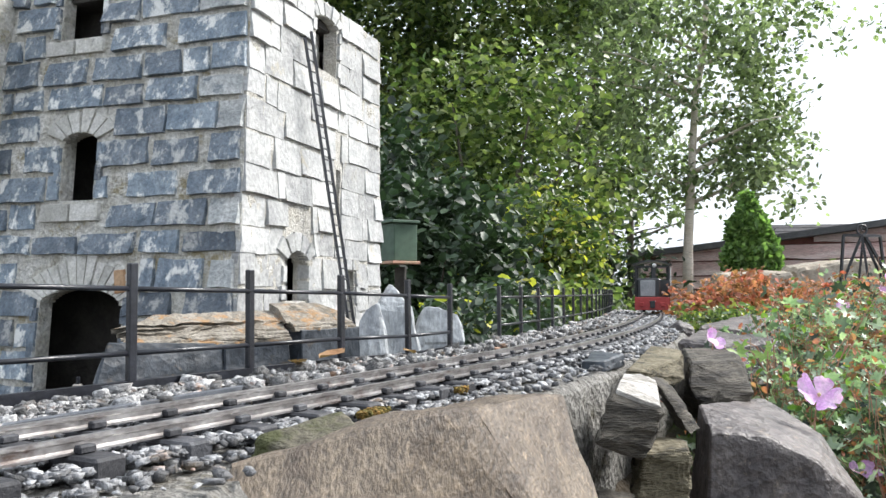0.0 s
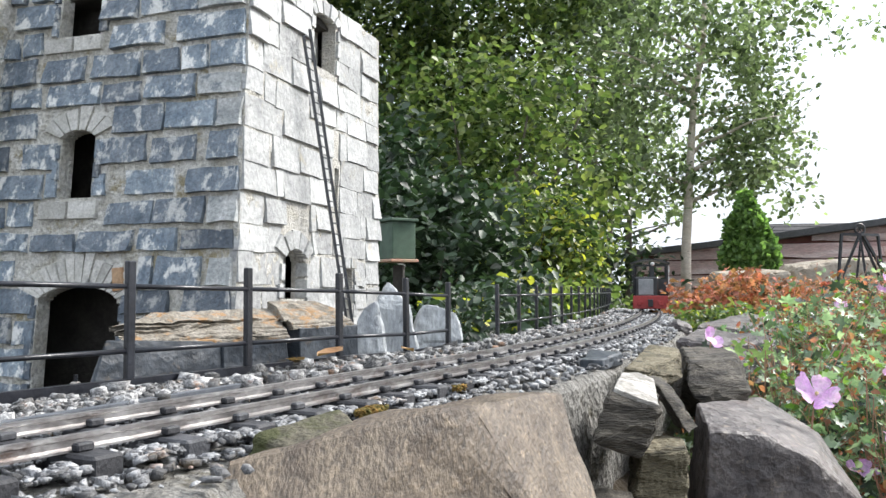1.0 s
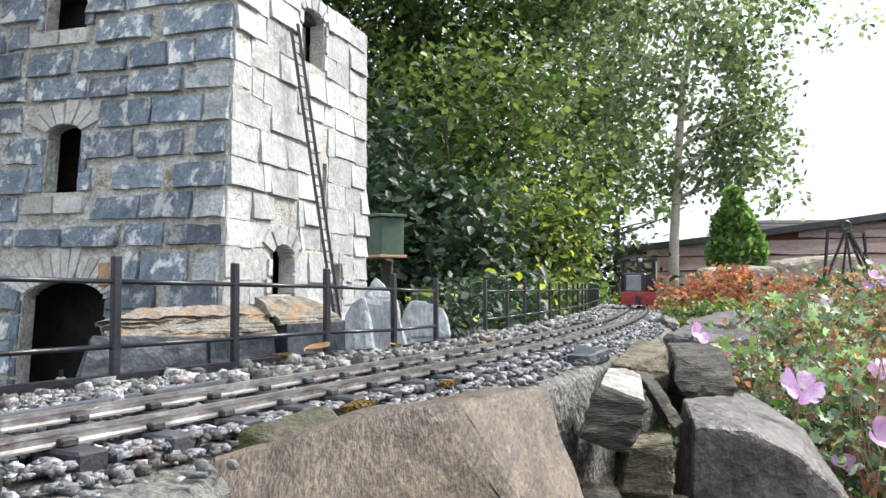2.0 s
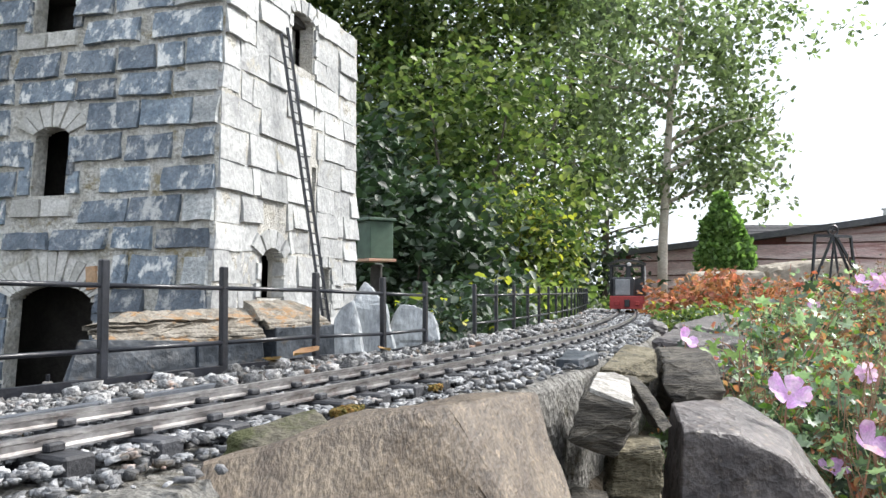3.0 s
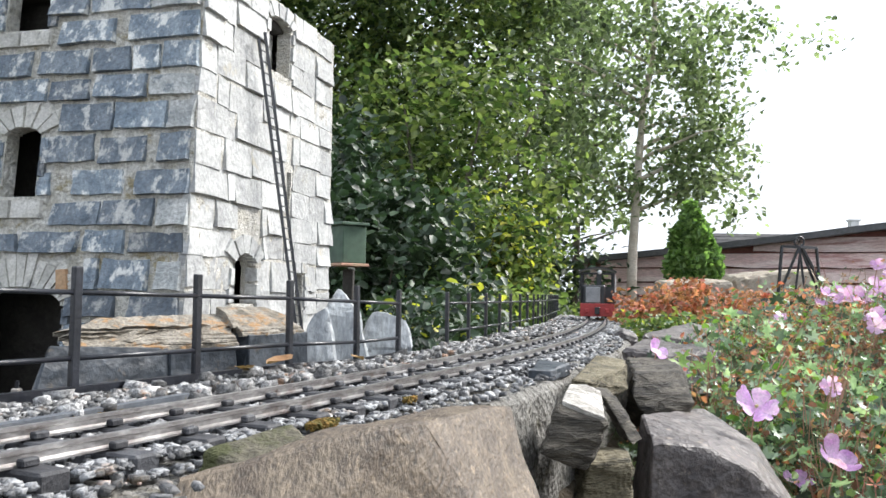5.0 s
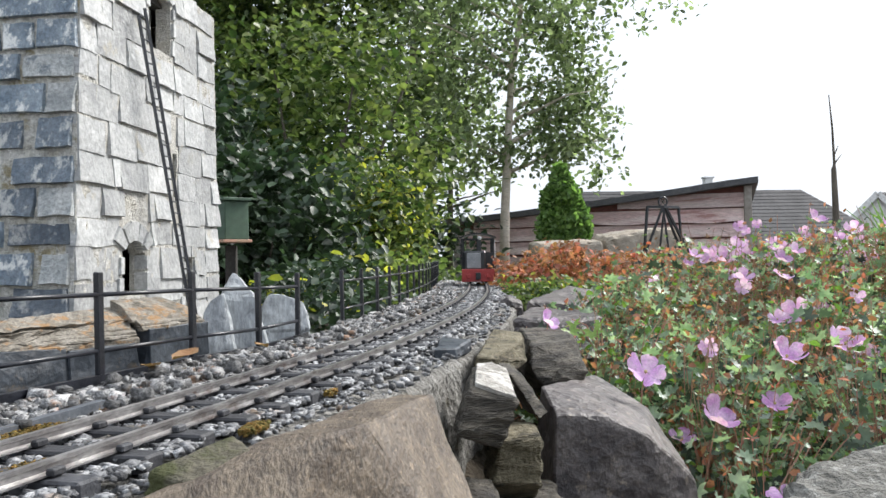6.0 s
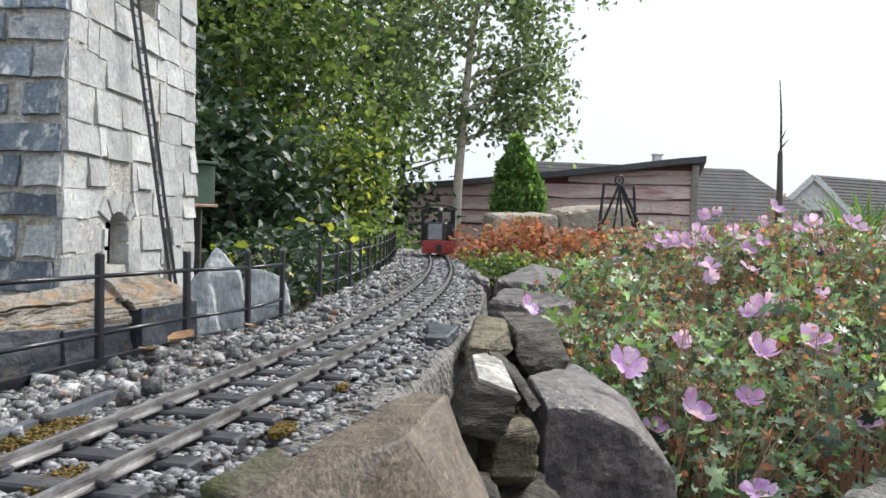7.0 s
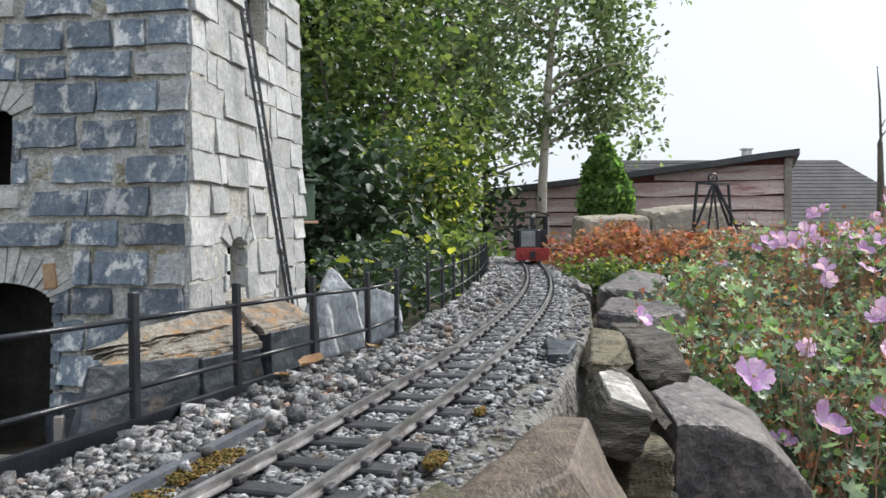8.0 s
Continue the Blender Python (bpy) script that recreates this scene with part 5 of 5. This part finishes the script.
def build_gable_house():
    """White house, gable end towards the garden, ridge running away to the right."""
    h = thing("house", (20, 31, -0.9), "white rendered house with a dark tiled gable roof", "house")
    A, B, ap = Vector((17.3, 30.6, 0)), Vector((19.6, 29.4, 0)), Vector((18.45, 30, 0))
    back = Vector((6.0, 2.4, 0))
    ze, zr = 0.75, 2.1
    vs = [(A.x, A.y, -1), (B.x, B.y, -1), (B.x, B.y, ze), (ap.x, ap.y, zr), (A.x, A.y, ze)]
    vs += [(v[0] + back.x, v[1] + back.y, v[2]) for v in vs]
    part_py("wall", vs, [(0, 1, 2, 3, 4), (9, 8, 7, 6, 5), (0, 1, 6, 5), (1, 2, 7, 6), (4, 0, 5, 9), (2, 3, 8, 7), (3, 4, 9, 8)], RENDERW, h)
    for e in (A, B):
        out = (e - ap) * 0.12
        for k in range(12):
            vs = []
            for t, dz in ((k / 12, 0.07), ((k + 1) / 12, 0.04)):
                p = (e + out).lerp(ap, t)
                z = ze - 0.12 * (zr - ze) + (zr - ze) * 1.12 * t + dz
                vs += [(p.x - back.x * 0.02, p.y - back.y * 0.02, z), (p.x + back.x, p.y + back.y, z)]
            vs += [(v[0], v[1], v[2] - 0.06) for v in vs]
            part_py("roof_course", vs, [(0, 1, 3, 2), (4, 6, 7, 5), (0, 4, 5, 1), (2, 3, 7, 6), (0, 2, 6, 4), (1, 5, 7, 3)], TILE, h)
        part("barge_board", beam_bm(Vector((e.x + out.x, e.y + out.y, ze - 0.16)) - back * 0.03, Vector((ap.x, ap.y, zr)) - back * 0.03, 0.06, 0.2), RENDERW, h)
    c = (A + B) / 2
    w = part("window", box_bm(c.x, c.y - 0.05, 0.55, 0.5, 0.1, 0.6, 0.01, math.atan2(B.y - A.y, B.x - A.x)), POSTW, h)
    part("pane", box_bm(c.x - 0.03, c.y - 0.11, 0.55, 0.4, 0.05, 0.5, 0.01, math.atan2(B.y - A.y, B.x - A.x)), GLASS, w)


build_gable_house()


def build_pole():
    p = thing("dead_stem", (3.13, 6.0, -0.13), "bare dead stem, thick below and thin above", "dead tree")
    part("stem", tube_bm([(3.13, 6, -0.14), (3.135, 6, 0.3), (3.125, 6, 0.62), (3.13, 6, 0.66)], [0.027, 0.023, 0.017, 0.007], 8), BARK, p, smooth=True)
    part("thin_stem", tube_bm([(3.13, 6, 0.65), (3.12, 6, 0.9), (3.1, 6, 1.12)], [0.009, 0.007, 0.003], 6), BARK, p)
    for z, dx in ((0.66, 0.05), (0.72, 0.03)):
        part("twig", tube_bm([(3.13, 6, z), (3.13 + dx, 6, z + 0.06)], [0.006, 0.002], 5), BARK, p)


build_pole()


# ---- rock garden beyond the bed ----
def build_conifer():
    rng = np.random.default_rng(71)
    z0 = ground_z(1.091, 5.12)
    c = thing("dwarf_conifer", (1.091, 5.12, z0), "bright green dwarf conifer with an upright pointed shape", "conifer")
    part("trunk", tube_bm([(1.091, 5.12, z0 - 0.01), (1.091, 5.12, 0.50)], [0.016, 0.004], 8), BARK, c)
    pts = []
    for cx, top, wid, n, bot in ((1.080, 0.568, 0.092, 6200, 0.05), (1.176, 0.376, 0.064, 1600, 0.05), (1.006, 0.331, 0.052, 1000, 0.05), (1.108, 0.489, 0.064, 1400, 0.2)):
        for _ in range(n):
            t = rng.random() ** 0.7
            z = top - (top - bot) * t
            r = wid * (0.12 + 0.9 * min(1.0, t * 2.4) ** 0.8) * (1 + 0.22 * noise.noise(Vector((cx * 9, z * 16, 2)))) * rng.uniform(0.5, 1.05) ** 0.5
            a = rng.uniform(0, 6.283)
            r *= 1 + 0.55 * noise.noise(Vector((math.cos(a) * 2.4, math.sin(a) * 2.4, z * 18)))
            pts.append((cx + r * math.cos(a), 5.12 + r * math.sin(a), z))
    pts = np.array(pts)
    v, f = leaf_mesh(pts, rng.uniform(0.018, 0.042, len(pts)), rng, "oval", 0.0, -1.2)
    part_np("foliage", v, f, LEAFC, c, "", "stuff")


build_conifer()


def build_headframe():
    cx, cy, z0, z1 = 1.185, 3.8, -0.12, 0.264
    h = thing("headframe", (cx, cy, z0), "rusty dark model mine headframe with a winding wheel on top", "model headframe")
    rz = 0.12
    def P(x, y, z):
        return Vector((cx + x * math.cos(rz) - y * math.sin(rz), cy + x * math.sin(rz) + y * math.cos(rz), z))
    cb = [(-0.115, -0.035), (0.03, -0.035), (0.125, 0.05), (-0.02, 0.05)]
    ct = [(-0.075, -0.02), (-0.01, -0.02), (0.08, 0.03), (0.02, 0.03)]
    for (x, y), (u, v) in zip(cb, ct):
        part("leg", beam_bm(P(x, y, z0), P(u, v, z1), 0.008, 0.008), IRON, h)
    for z, k in ((z1, 1.0), (0.076, 0.51)):
        q = [P(x + (u - x) * k, y + (v - y) * k, z) for (x, y), (u, v) in zip(cb, ct)]
        for a, c in zip(q, q[1:] + q[:1]):
            part("cross_bar", beam_bm(a, c, 0.0075, 0.009), IRON, h)
    part("brace", beam_bm(P(-0.094, -0.028, 0.076), P(-0.01, -0.02, z1), 0.0075, 0.0075), IRON, h)
    part("brace", beam_bm(P(0.10, 0.04, 0.076), P(0.02, 0.03, z1), 0.0075, 0.0075), IRON, h)
    part("back_stay", beam_bm(P(0.01, 0.0, z1), P(0.13, 0.03, 0.07), 0.009, 0.009), IRON, h)
    wh = bmesh.new()
    n = 20
    ring = [P(0.018 * math.cos(2 * math.pi * i / n), 0.0, z1 + 0.02 + 0.018 * math.sin(2 * math.pi * i / n)) for i in range(n + 1)]
    tube_bm(ring, [0.0037] * (n + 1), 6, wh)
    for i in range(3):
        a = math.pi * i / 3
        rod_bm(P(0.018 * math.cos(a), 0, z1 + 0.02 + 0.018 * math.sin(a)), P(-0.018 * math.cos(a), 0, z1 + 0.02 - 0.018 * math.sin(a)), 0.0015, seg=5, bm=wh)
    part("winding_wheel", wh, IRON, h)


build_headframe()
build_shrub("red_shrub", (0.60, 2.98, 0.02), (0.2, 0.2, 0.085), 150, 26, (0.018, 0.018, 0.014), 0.017, LEAFR, "low shrub with rusty red and orange leaves", 81, soil=-0.06)
build_shrub("red_shrub", (0.92, 3.05, 0.01), (0.24, 0.25, 0.085), 170, 26, (0.018, 0.018, 0.014), 0.017, LEAFR, "low shrub with rusty red and orange leaves", 82, soil=-0.06)
build_shrub("red_shrub", (1.2, 2.9, 0.01), (0.2, 0.25, 0.09), 120, 22, (0.018, 0.018, 0.014), 0.018, LEAFR, "low rusty red shrub mixed with green", 83, soil=-0.06, extra=(500, 0.02, LEAFG, "green leaves"))
build_shrub("low_shrub", (0.50, 2.66, -0.02), (0.14, 0.13, 0.04), 90, 22, (0.015, 0.015, 0.01), 0.015, LEAF, "cushion of small dark green leaves beside the track", 84, soil=-0.07, extra=(160, 0.016, LEAFY, "yellow-green tips"))
build_shrub("low_shrub", (0.72, 2.62, -0.02), (0.14, 0.13, 0.045), 70, 22, (0.015, 0.015, 0.01), 0.016, LEAF, "cushion of small dark green leaves in the bed", 85, soil=-0.07)


# ---- flower bed ----
def bed_top(x, y):
    return min(0.10, -0.10 + 0.28 * (x - 0.39) + 0.10 * (y - 1.42)) - 0.10 * smooth(1.0, 1.4, x)


def flower_bm(centre, face, size, rnd):
    """Five broad notched petals round a small heart."""
    bm = bmesh.new()
    q = Vector(face).to_track_quat("Z", "Y").to_matrix()
    for i in range(5):
        a0 = 2 * math.pi * i / 5 + rnd.uniform(-0.12, 0.12)
        cup = rnd.uniform(0.25, 1.0)
        rows = []
        for t, w in ((0.05, 0.06), (0.35, 0.26), (0.65, 0.44), (0.88, 0.46), (1.0, 0.30)):
            row = []
            for k in (-1, -0.5, 0, 0.5, 1):
                dr = -0.09 if (t == 1.0 and k == 0) else 0.0
                r = (t + dr) * size
                x, y = r * math.cos(a0), r * math.sin(a0)
                ox, oy = -math.sin(a0) * k * w * size, math.cos(a0) * k * w * size
                z = size * (cup * t * t - 0.10 * t * abs(k) + t * rnd.uniform(-0.06, 0.06))
                row.append(bm.verts.new(Vector(centre) + q @ Vector((x + ox, y + oy, z))))
            rows.append(row)
        for r0, r1 in zip(rows, rows[1:]):
            for k in range(4):
                bm.faces.new((r0[k], r0[k + 1], r1[k + 1], r1[k]))
    return bm


def calyx(bm, at, size, rnd):
    """A withered flower head: five narrow pointed sepals."""
    ax = Vector((rnd.uniform(-0.8, 0.8), rnd.uniform(-0.8, 0.8), rnd.uniform(-0.6, 1))).normalized()
    q = ax.to_track_quat("Z", "Y").to_matrix()
    for i in range(5):
        a = 1.2566 * i + rnd.uniform(-0.2, 0.2)
        d, s = Vector((math.cos(a), math.sin(a), 0)), Vector((-math.sin(a), math.cos(a), 0))
        up = Vector((0, 0, rnd.uniform(0.3, 0.9)))
        vs = [bm.verts.new(Vector(at) + q @ (p * size)) for p in (d * 0.05, d * 0.45 + s * 0.16 + up * 0.4, d + up, d * 0.45 - s * 0.16 + up * 0.4)]
        bm.faces.new(vs)


FLOWERS = [
    (0.329, 1.413, -0.037, 0.020), (0.396, 1.392, -0.084, 0.020), (0.391, 1.479, -0.122, 0.015), (0.603, 1.514, -0.025, 0.020),
    (0.503, 1.459, -0.031, 0.019), (0.609, 1.643, 0.002, 0.020), (0.265, 1.591, 0.003, 0.014), (0.751, 2.276, 0.070, 0.020),
    (0.79, 2.30, 0.068, 0.024), (0.849, 2.349, 0.095, 0.022), (0.979, 2.271, 0.151, 0.021), (0.90, 2.32, 0.07, 0.02),
    (0.69, 2.20, 0.078, 0.015), (0.74, 2.15, 0.042, 0.016), (0.84, 2.2, 0.062, 0.02), (0.95, 2.3, 0.085, 0.018),
    (1.02, 2.25, 0.075, 0.02), (1.08, 2.2, 0.06, 0.017), (0.45, 1.55, -0.03, 0.012), (0.47, 1.42, -0.075, 0.015),
    (0.43, 1.32, -0.145, 0.017), (0.72, 1.78, -0.01, 0.016), (0.68, 1.6, -0.05, 0.016), (0.62, 2.25, 0.03, 0.014), (0.57, 1.36, -0.09, 0.014),
    (0.77, 2.34, 0.085, 0.018), (0.82, 2.26, 0.078, 0.017), (0.87, 2.38, 0.082, 0.02), (0.93, 2.36, 0.10, 0.017), (0.72, 2.32, 0.06, 0.014), (0.88, 2.0, 0.04, 0.018), (0.99, 2.1, 0.07, 0.018), (1.12, 2.45, 0.12, 0.019),
]


def strewn_flowers():
    rnd = random.Random(17)
    out = []
    while len(out) < 46:
        x, y = rnd.uniform(0.5, 1.35), rnd.uniform(1.5, 2.7)
        if x > 0.4 + 0.42 * (y - 1.4) and x < 0.42 + 0.88 * (y - 0.75):
            out.append((x, y, bed_top(x, y) + rnd.uniform(0.0, 0.05), rnd.uniform(0.010, 0.018)))
    return out


def build_flowerbed():
    rng, rnd = np.random.default_rng(91), random.Random(91)
    plants = []
    for i in range(40):
        for _ in range(60):
            y = rnd.uniform(1.28, 2.75)
            x = rnd.uniform(0.30 + 0.12 * (y - 1.3), 0.42 + 0.88 * (y - 0.75))
            if x < 0.36 and y < 1.62:
                continue
            if y > 1.7 and x < 0.30 + 0.42 * (y - 1.55):
                continue
            if all((x - p[0]) ** 2 + (y - p[1]) ** 2 > 0.011 for p in plants):
                plants.append((x, y))
                break
    plants += [(0.34, 1.64), (0.43, 1.88)]
    spill = {(0.34, 1.64): 0.085, (0.43, 1.88): 0.07}
    roots = []
    for x, y in plants:
        z = ground_z(x, y)
        t = thing("geranium_plant", (x, y, z), "hardy geranium with lobed green leaves and reddish stems", "geranium", "geraniums in the bed")
        roots.append((x, y, t))
        lift = spill.get((x, y), 0.0) + rnd.uniform(-0.025, 0.022)
        n = 950 if y < 1.9 else 700
        r = np.sqrt(rng.random(n)) * 0.115
        a = rng.uniform(0, 2 * np.pi, n)
        px, py = x + r * np.cos(a), y + r * np.sin(a)
        pz = np.array([bed_top(u, v) for u, v in zip(px, py)]) + 0.026 * rng.normal(0, 1, n) - rng.random(n) ** 2 * 0.11 - 0.004 + lift - 0.055 * (r / 0.115) ** 2
        pz = np.maximum(pz, z + 0.02)
        pts = np.stack([px, py, pz], 1)
        v, f = leaf_mesh(pts, 0.005 + 0.020 * rng.random(n) ** 2.8, rng, "lobed", 0.35, 0.2)
        part_np("leaves", v, f, LEAFG, t, "", "stuff")
        m = 340 if y > 1.6 else 200
        idx = rng.integers(0, n, m)
        v, f = leaf_mesh(pts[idx] + rng.normal(0, 0.016, (m, 3)), rng.uniform(0.005, 0.013, m), rng, "oval", 0.2, -0.6)
        part_np("red_leaves", v, f, LEAFR, t, "withered red-brown leaves and seed heads", "stuff")
        m = 170
        idx = rng.integers(0, n, m)
        v, f = leaf_mesh(pts[idx] + rng.normal(0, 0.014, (m, 3)), rng.uniform(0.006, 0.016, m), rng, "oval", 0.5, 0.0)
        part_np("young_leaves", v, f, LEAFN, t, "fresh yellow-green young leaves", "stuff")
        sb, cb = bmesh.new(), bmesh.new()
        for i in range(130):
            e = pts[rnd.randrange(n)]
            b = Vector((x + rnd.uniform(-0.03, 0.03), y + rnd.uniform(-0.03, 0.03), z - 0.005))
            e = Vector(e) + Vector((0, 0, rnd.uniform(0.0, 0.045)))
            mid = b.lerp(e, 0.55) + Vector((rnd.uniform(-0.015, 0.015), rnd.uniform(-0.015, 0.015), 0.01))
            tube_bm([b, mid, e], [0.0010, 0.0008, 0.0006], 3, sb)
            if i < 34:
                calyx(cb, e, rnd.uniform(0.005, 0.010), rnd)
        tagged(part("seed_head_tuft", cb, LEAFR, t, "red star-shaped withered flower heads"), kind="stuff")
        tagged(part("stalk_tangle", sb, STEM, t, "thin reddish stalks"), kind="stuff")
    edge = next(t for x, y, t in roots if (x, y) == (0.34, 1.64))
    for lx, ly, lz, ls, turn in ((0.284, 1.572, 0.000, 0.022, 205), (0.296, 1.590, 0.006, 0.018, 150), (0.318, 1.588, -0.003, 0.023, 170), (0.334, 1.600, 0.006, 0.018, 120)):
        lv, lf = leaf_shape("lobed")
        lb = bmesh.new()
        vs = [lb.verts.new(v) for v in lv]
        for f in lf:
            lb.faces.new([vs[k] for k in f])
        bmesh.ops.transform(lb, matrix=pose(lx, ly, lz, -48, 14, turn) @ Matrix.Scale(ls, 4), verts=lb.verts)
        part("leaf", lb, LEAFN, edge, "fresh bright green leaf")
        part("leaf_stalk", tube_bm([(0.345, 1.64, -0.05), ((lx + 0.345) / 2, 1.62, lz - 0.01), (lx, ly + 0.004, lz)], [0.0011, 0.0009, 0.0007], 4), STEM, edge)
    for fx, fy, fz, size in FLOWERS + strewn_flowers():
        t = min(roots, key=lambda q: (q[0] - fx) ** 2 + (q[1] - fy) ** 2)
        root = t[2]
        face = (rnd.uniform(-0.9, 0.6), -0.7, rnd.uniform(0.2, 1.8))
        fl = part("flower", flower_bm((fx, fy, fz), face, size, rnd), PETAL, root, "pink five-petalled flower", smooth=True)
        hb = bmesh.new()
        bmesh.ops.create_icosphere(hb, subdivisions=1, radius=size * 0.1, matrix=Matrix.Translation(Vector((fx, fy, fz)) + Vector(face).normalized() * size * 0.12))
        part("heart", hb, PISTIL, fl)
        b = Vector((fx + rnd.uniform(-0.02, 0.02), fy + 0.03, max(ground_z(fx, fy), fz - 0.12)))
        part("flower_stalk", tube_bm([b, Vector((fx, fy + 0.012, fz - 0.02)), Vector((fx, fy + 0.002, fz - 0.001))], [0.0011, 0.0009, 0.0008], 5), STEM, root)


build_flowerbed()


def build_strap_plant(x, y, seed, n=46, h=0.24):
    rng, rnd = np.random.default_rng(seed), random.Random(seed)
    z = ground_z(x, y)
    t = thing("strap_leaved_plant", (x, y, z), "clump of long bright green strap leaves", "plant")
    for _ in range(n):
        a, ln = rnd.uniform(0, 6.283), h * rnd.uniform(0.7, 1.25)
        lean = rnd.uniform(0.15, 0.7)
        s = Vector((-math.sin(a), math.cos(a), 0))
        bm = bmesh.new()
        prev = None
        for j in range(6):
            k = j / 5
            p = Vector((x, y, z)) + Vector((math.cos(a), math.sin(a), 0)) * ln * lean * k * k + Vector((0, 0, ln * (k - 0.3 * lean * k * k)))
            w = 0.007 * (1 - k) ** 0.6 + 0.0005
            cur = [bm.verts.new(p - s * w), bm.verts.new(p + Vector((0, 0, -0.002))), bm.verts.new(p + s * w)]
            if prev:
                bm.faces.new((prev[0], prev[1], cur[1], cur[0]))
                bm.faces.new((prev[1], prev[2], cur[2], cur[1]))
            prev = cur
        part("leaf", bm, LEAFC, t)


build_strap_plant(1.30, 2.5, 95, h=0.2)
build_strap_plant(1.5, 2.7, 96, h=0.19)


# ---- locomotive ----
def build_loco():
    y0 = 2.96
    d = track_dir(y0)
    o = Vector((track_x(y0) + 0.002, y0, 0.006))
    lo = thing("locomotive", o, "small black model locomotive with a red buffer beam on the track", "locomotive")
    rz = math.atan2(-d.x, d.y)
    M = Matrix.Translation(o) @ Matrix.Rotation(rz, 4, "Z")

    def piece(name, boxes, mat, parent=None, label="", bevel=0.0012):
        bm = bmesh.new()
        for c in boxes:
            box_bm(*c, bevel, bm=bm)
        bmesh.ops.transform(bm, matrix=M, verts=bm.verts)
        return part(name, bm, mat, parent or lo, label)
    piece("frame", [(0, 0.10, 0.026, 0.07, 0.19, 0.02)], BLACKP)
    bb = piece("buffer_beam", [(0, 0.0, 0.024, 0.094, 0.008, 0.036)], RED, label="bright red buffer beam")
    piece("coupling", [(0, -0.008, 0.022, 0.014, 0.012, 0.02)], BLACKP, bb)
    for s in (-1, 1):
        piece("buffer", [(s * 0.028, -0.006, 0.022, 0.012, 0.01, 0.012)], RED, bb)
    bon = piece("bonnet", [(-0.010, 0.055, 0.066, 0.064, 0.09, 0.056)], BLACKP, bevel=0.004)
    piece("radiator", [(-0.012, 0.009, 0.066, 0.040, 0.004, 0.044)], GREYP, bon, "grey radiator grille")
    # cab of posts and panels so that the windows are open
    piece("cab_front", [(0, 0.10, 0.066, 0.098, 0.004, 0.048), (-0.046, 0.10, 0.108, 0.006, 0.004, 0.04), (0.046, 0.10, 0.108, 0.006, 0.004, 0.04), (0.004, 0.10, 0.108, 0.014, 0.004, 0.04), (0, 0.10, 0.128, 0.098, 0.004, 0.006)], BLACKP)
    for s in (-1, 1):
        piece("cab_side", [(s * 0.047, 0.15, 0.066, 0.004, 0.096, 0.05), (s * 0.047, 0.104, 0.11, 0.004, 0.006, 0.04), (s * 0.047, 0.196, 0.11, 0.004, 0.006, 0.04)], BLACKP)
    piece("cab_back", [(0, 0.197, 0.06, 0.09, 0.003, 0.06), (-0.043, 0.197, 0.11, 0.006, 0.003, 0.04), (0.043, 0.197, 0.11, 0.006, 0.003, 0.04)], BLACKP)
    rb = bmesh.new()
    prev = None
    for i in range(9):
        a = -1 + i / 4
        x, z = a * 0.054, 0.143 - 0.012 * a * a
        cur = [rb.verts.new(M @ Vector((x, y, z + dz))) for y in (0.086, 0.21) for dz in (0, 0.004)]
        if prev:
            rb.faces.new((prev[0], cur[0], cur[1], prev[1]))
            rb.faces.new((prev[2], prev[3], cur[3], cur[2]))
            rb.faces.new((prev[1], cur[1], cur[3], prev[3]))
            rb.faces.new((prev[0], prev[2], cur[2], cur[0]))
        prev = cur
    part("cab_roof", rb, BLACKP, lo, "curved dark roof")
    lm = bmesh.new()
    bmesh.ops.create_uvsphere(lm, u_segments=12, v_segments=8, radius=0.0065, matrix=M @ Matrix.Translation((0.006, 0.092, 0.132)))
    part("headlamp", lm, LAMPW, lo, "white round headlamp", smooth=True)
    for s in (-1, 1):
        rl = rod_bm(M @ Vector((s * 0.051, 0.092, 0.045)), M @ Vector((s * 0.051, 0.092, 0.125)), 0.0012, seg=6)
        part("handrail", rl, LAMPW if s > 0 else IRON, lo)
        for wy in (0.05, 0.14):
            wb = bmesh.new()
            bmesh.ops.create_cone(wb, cap_ends=True, segments=18, radius1=0.014, radius2=0.014, depth=0.006, matrix=M @ Matrix.Translation((s * 0.0235, wy, 0.0143)) @ Matrix.Rotation(math.pi / 2, 4, "Y"))
            part("wheel", wb, BLACKP, lo)


build_loco()
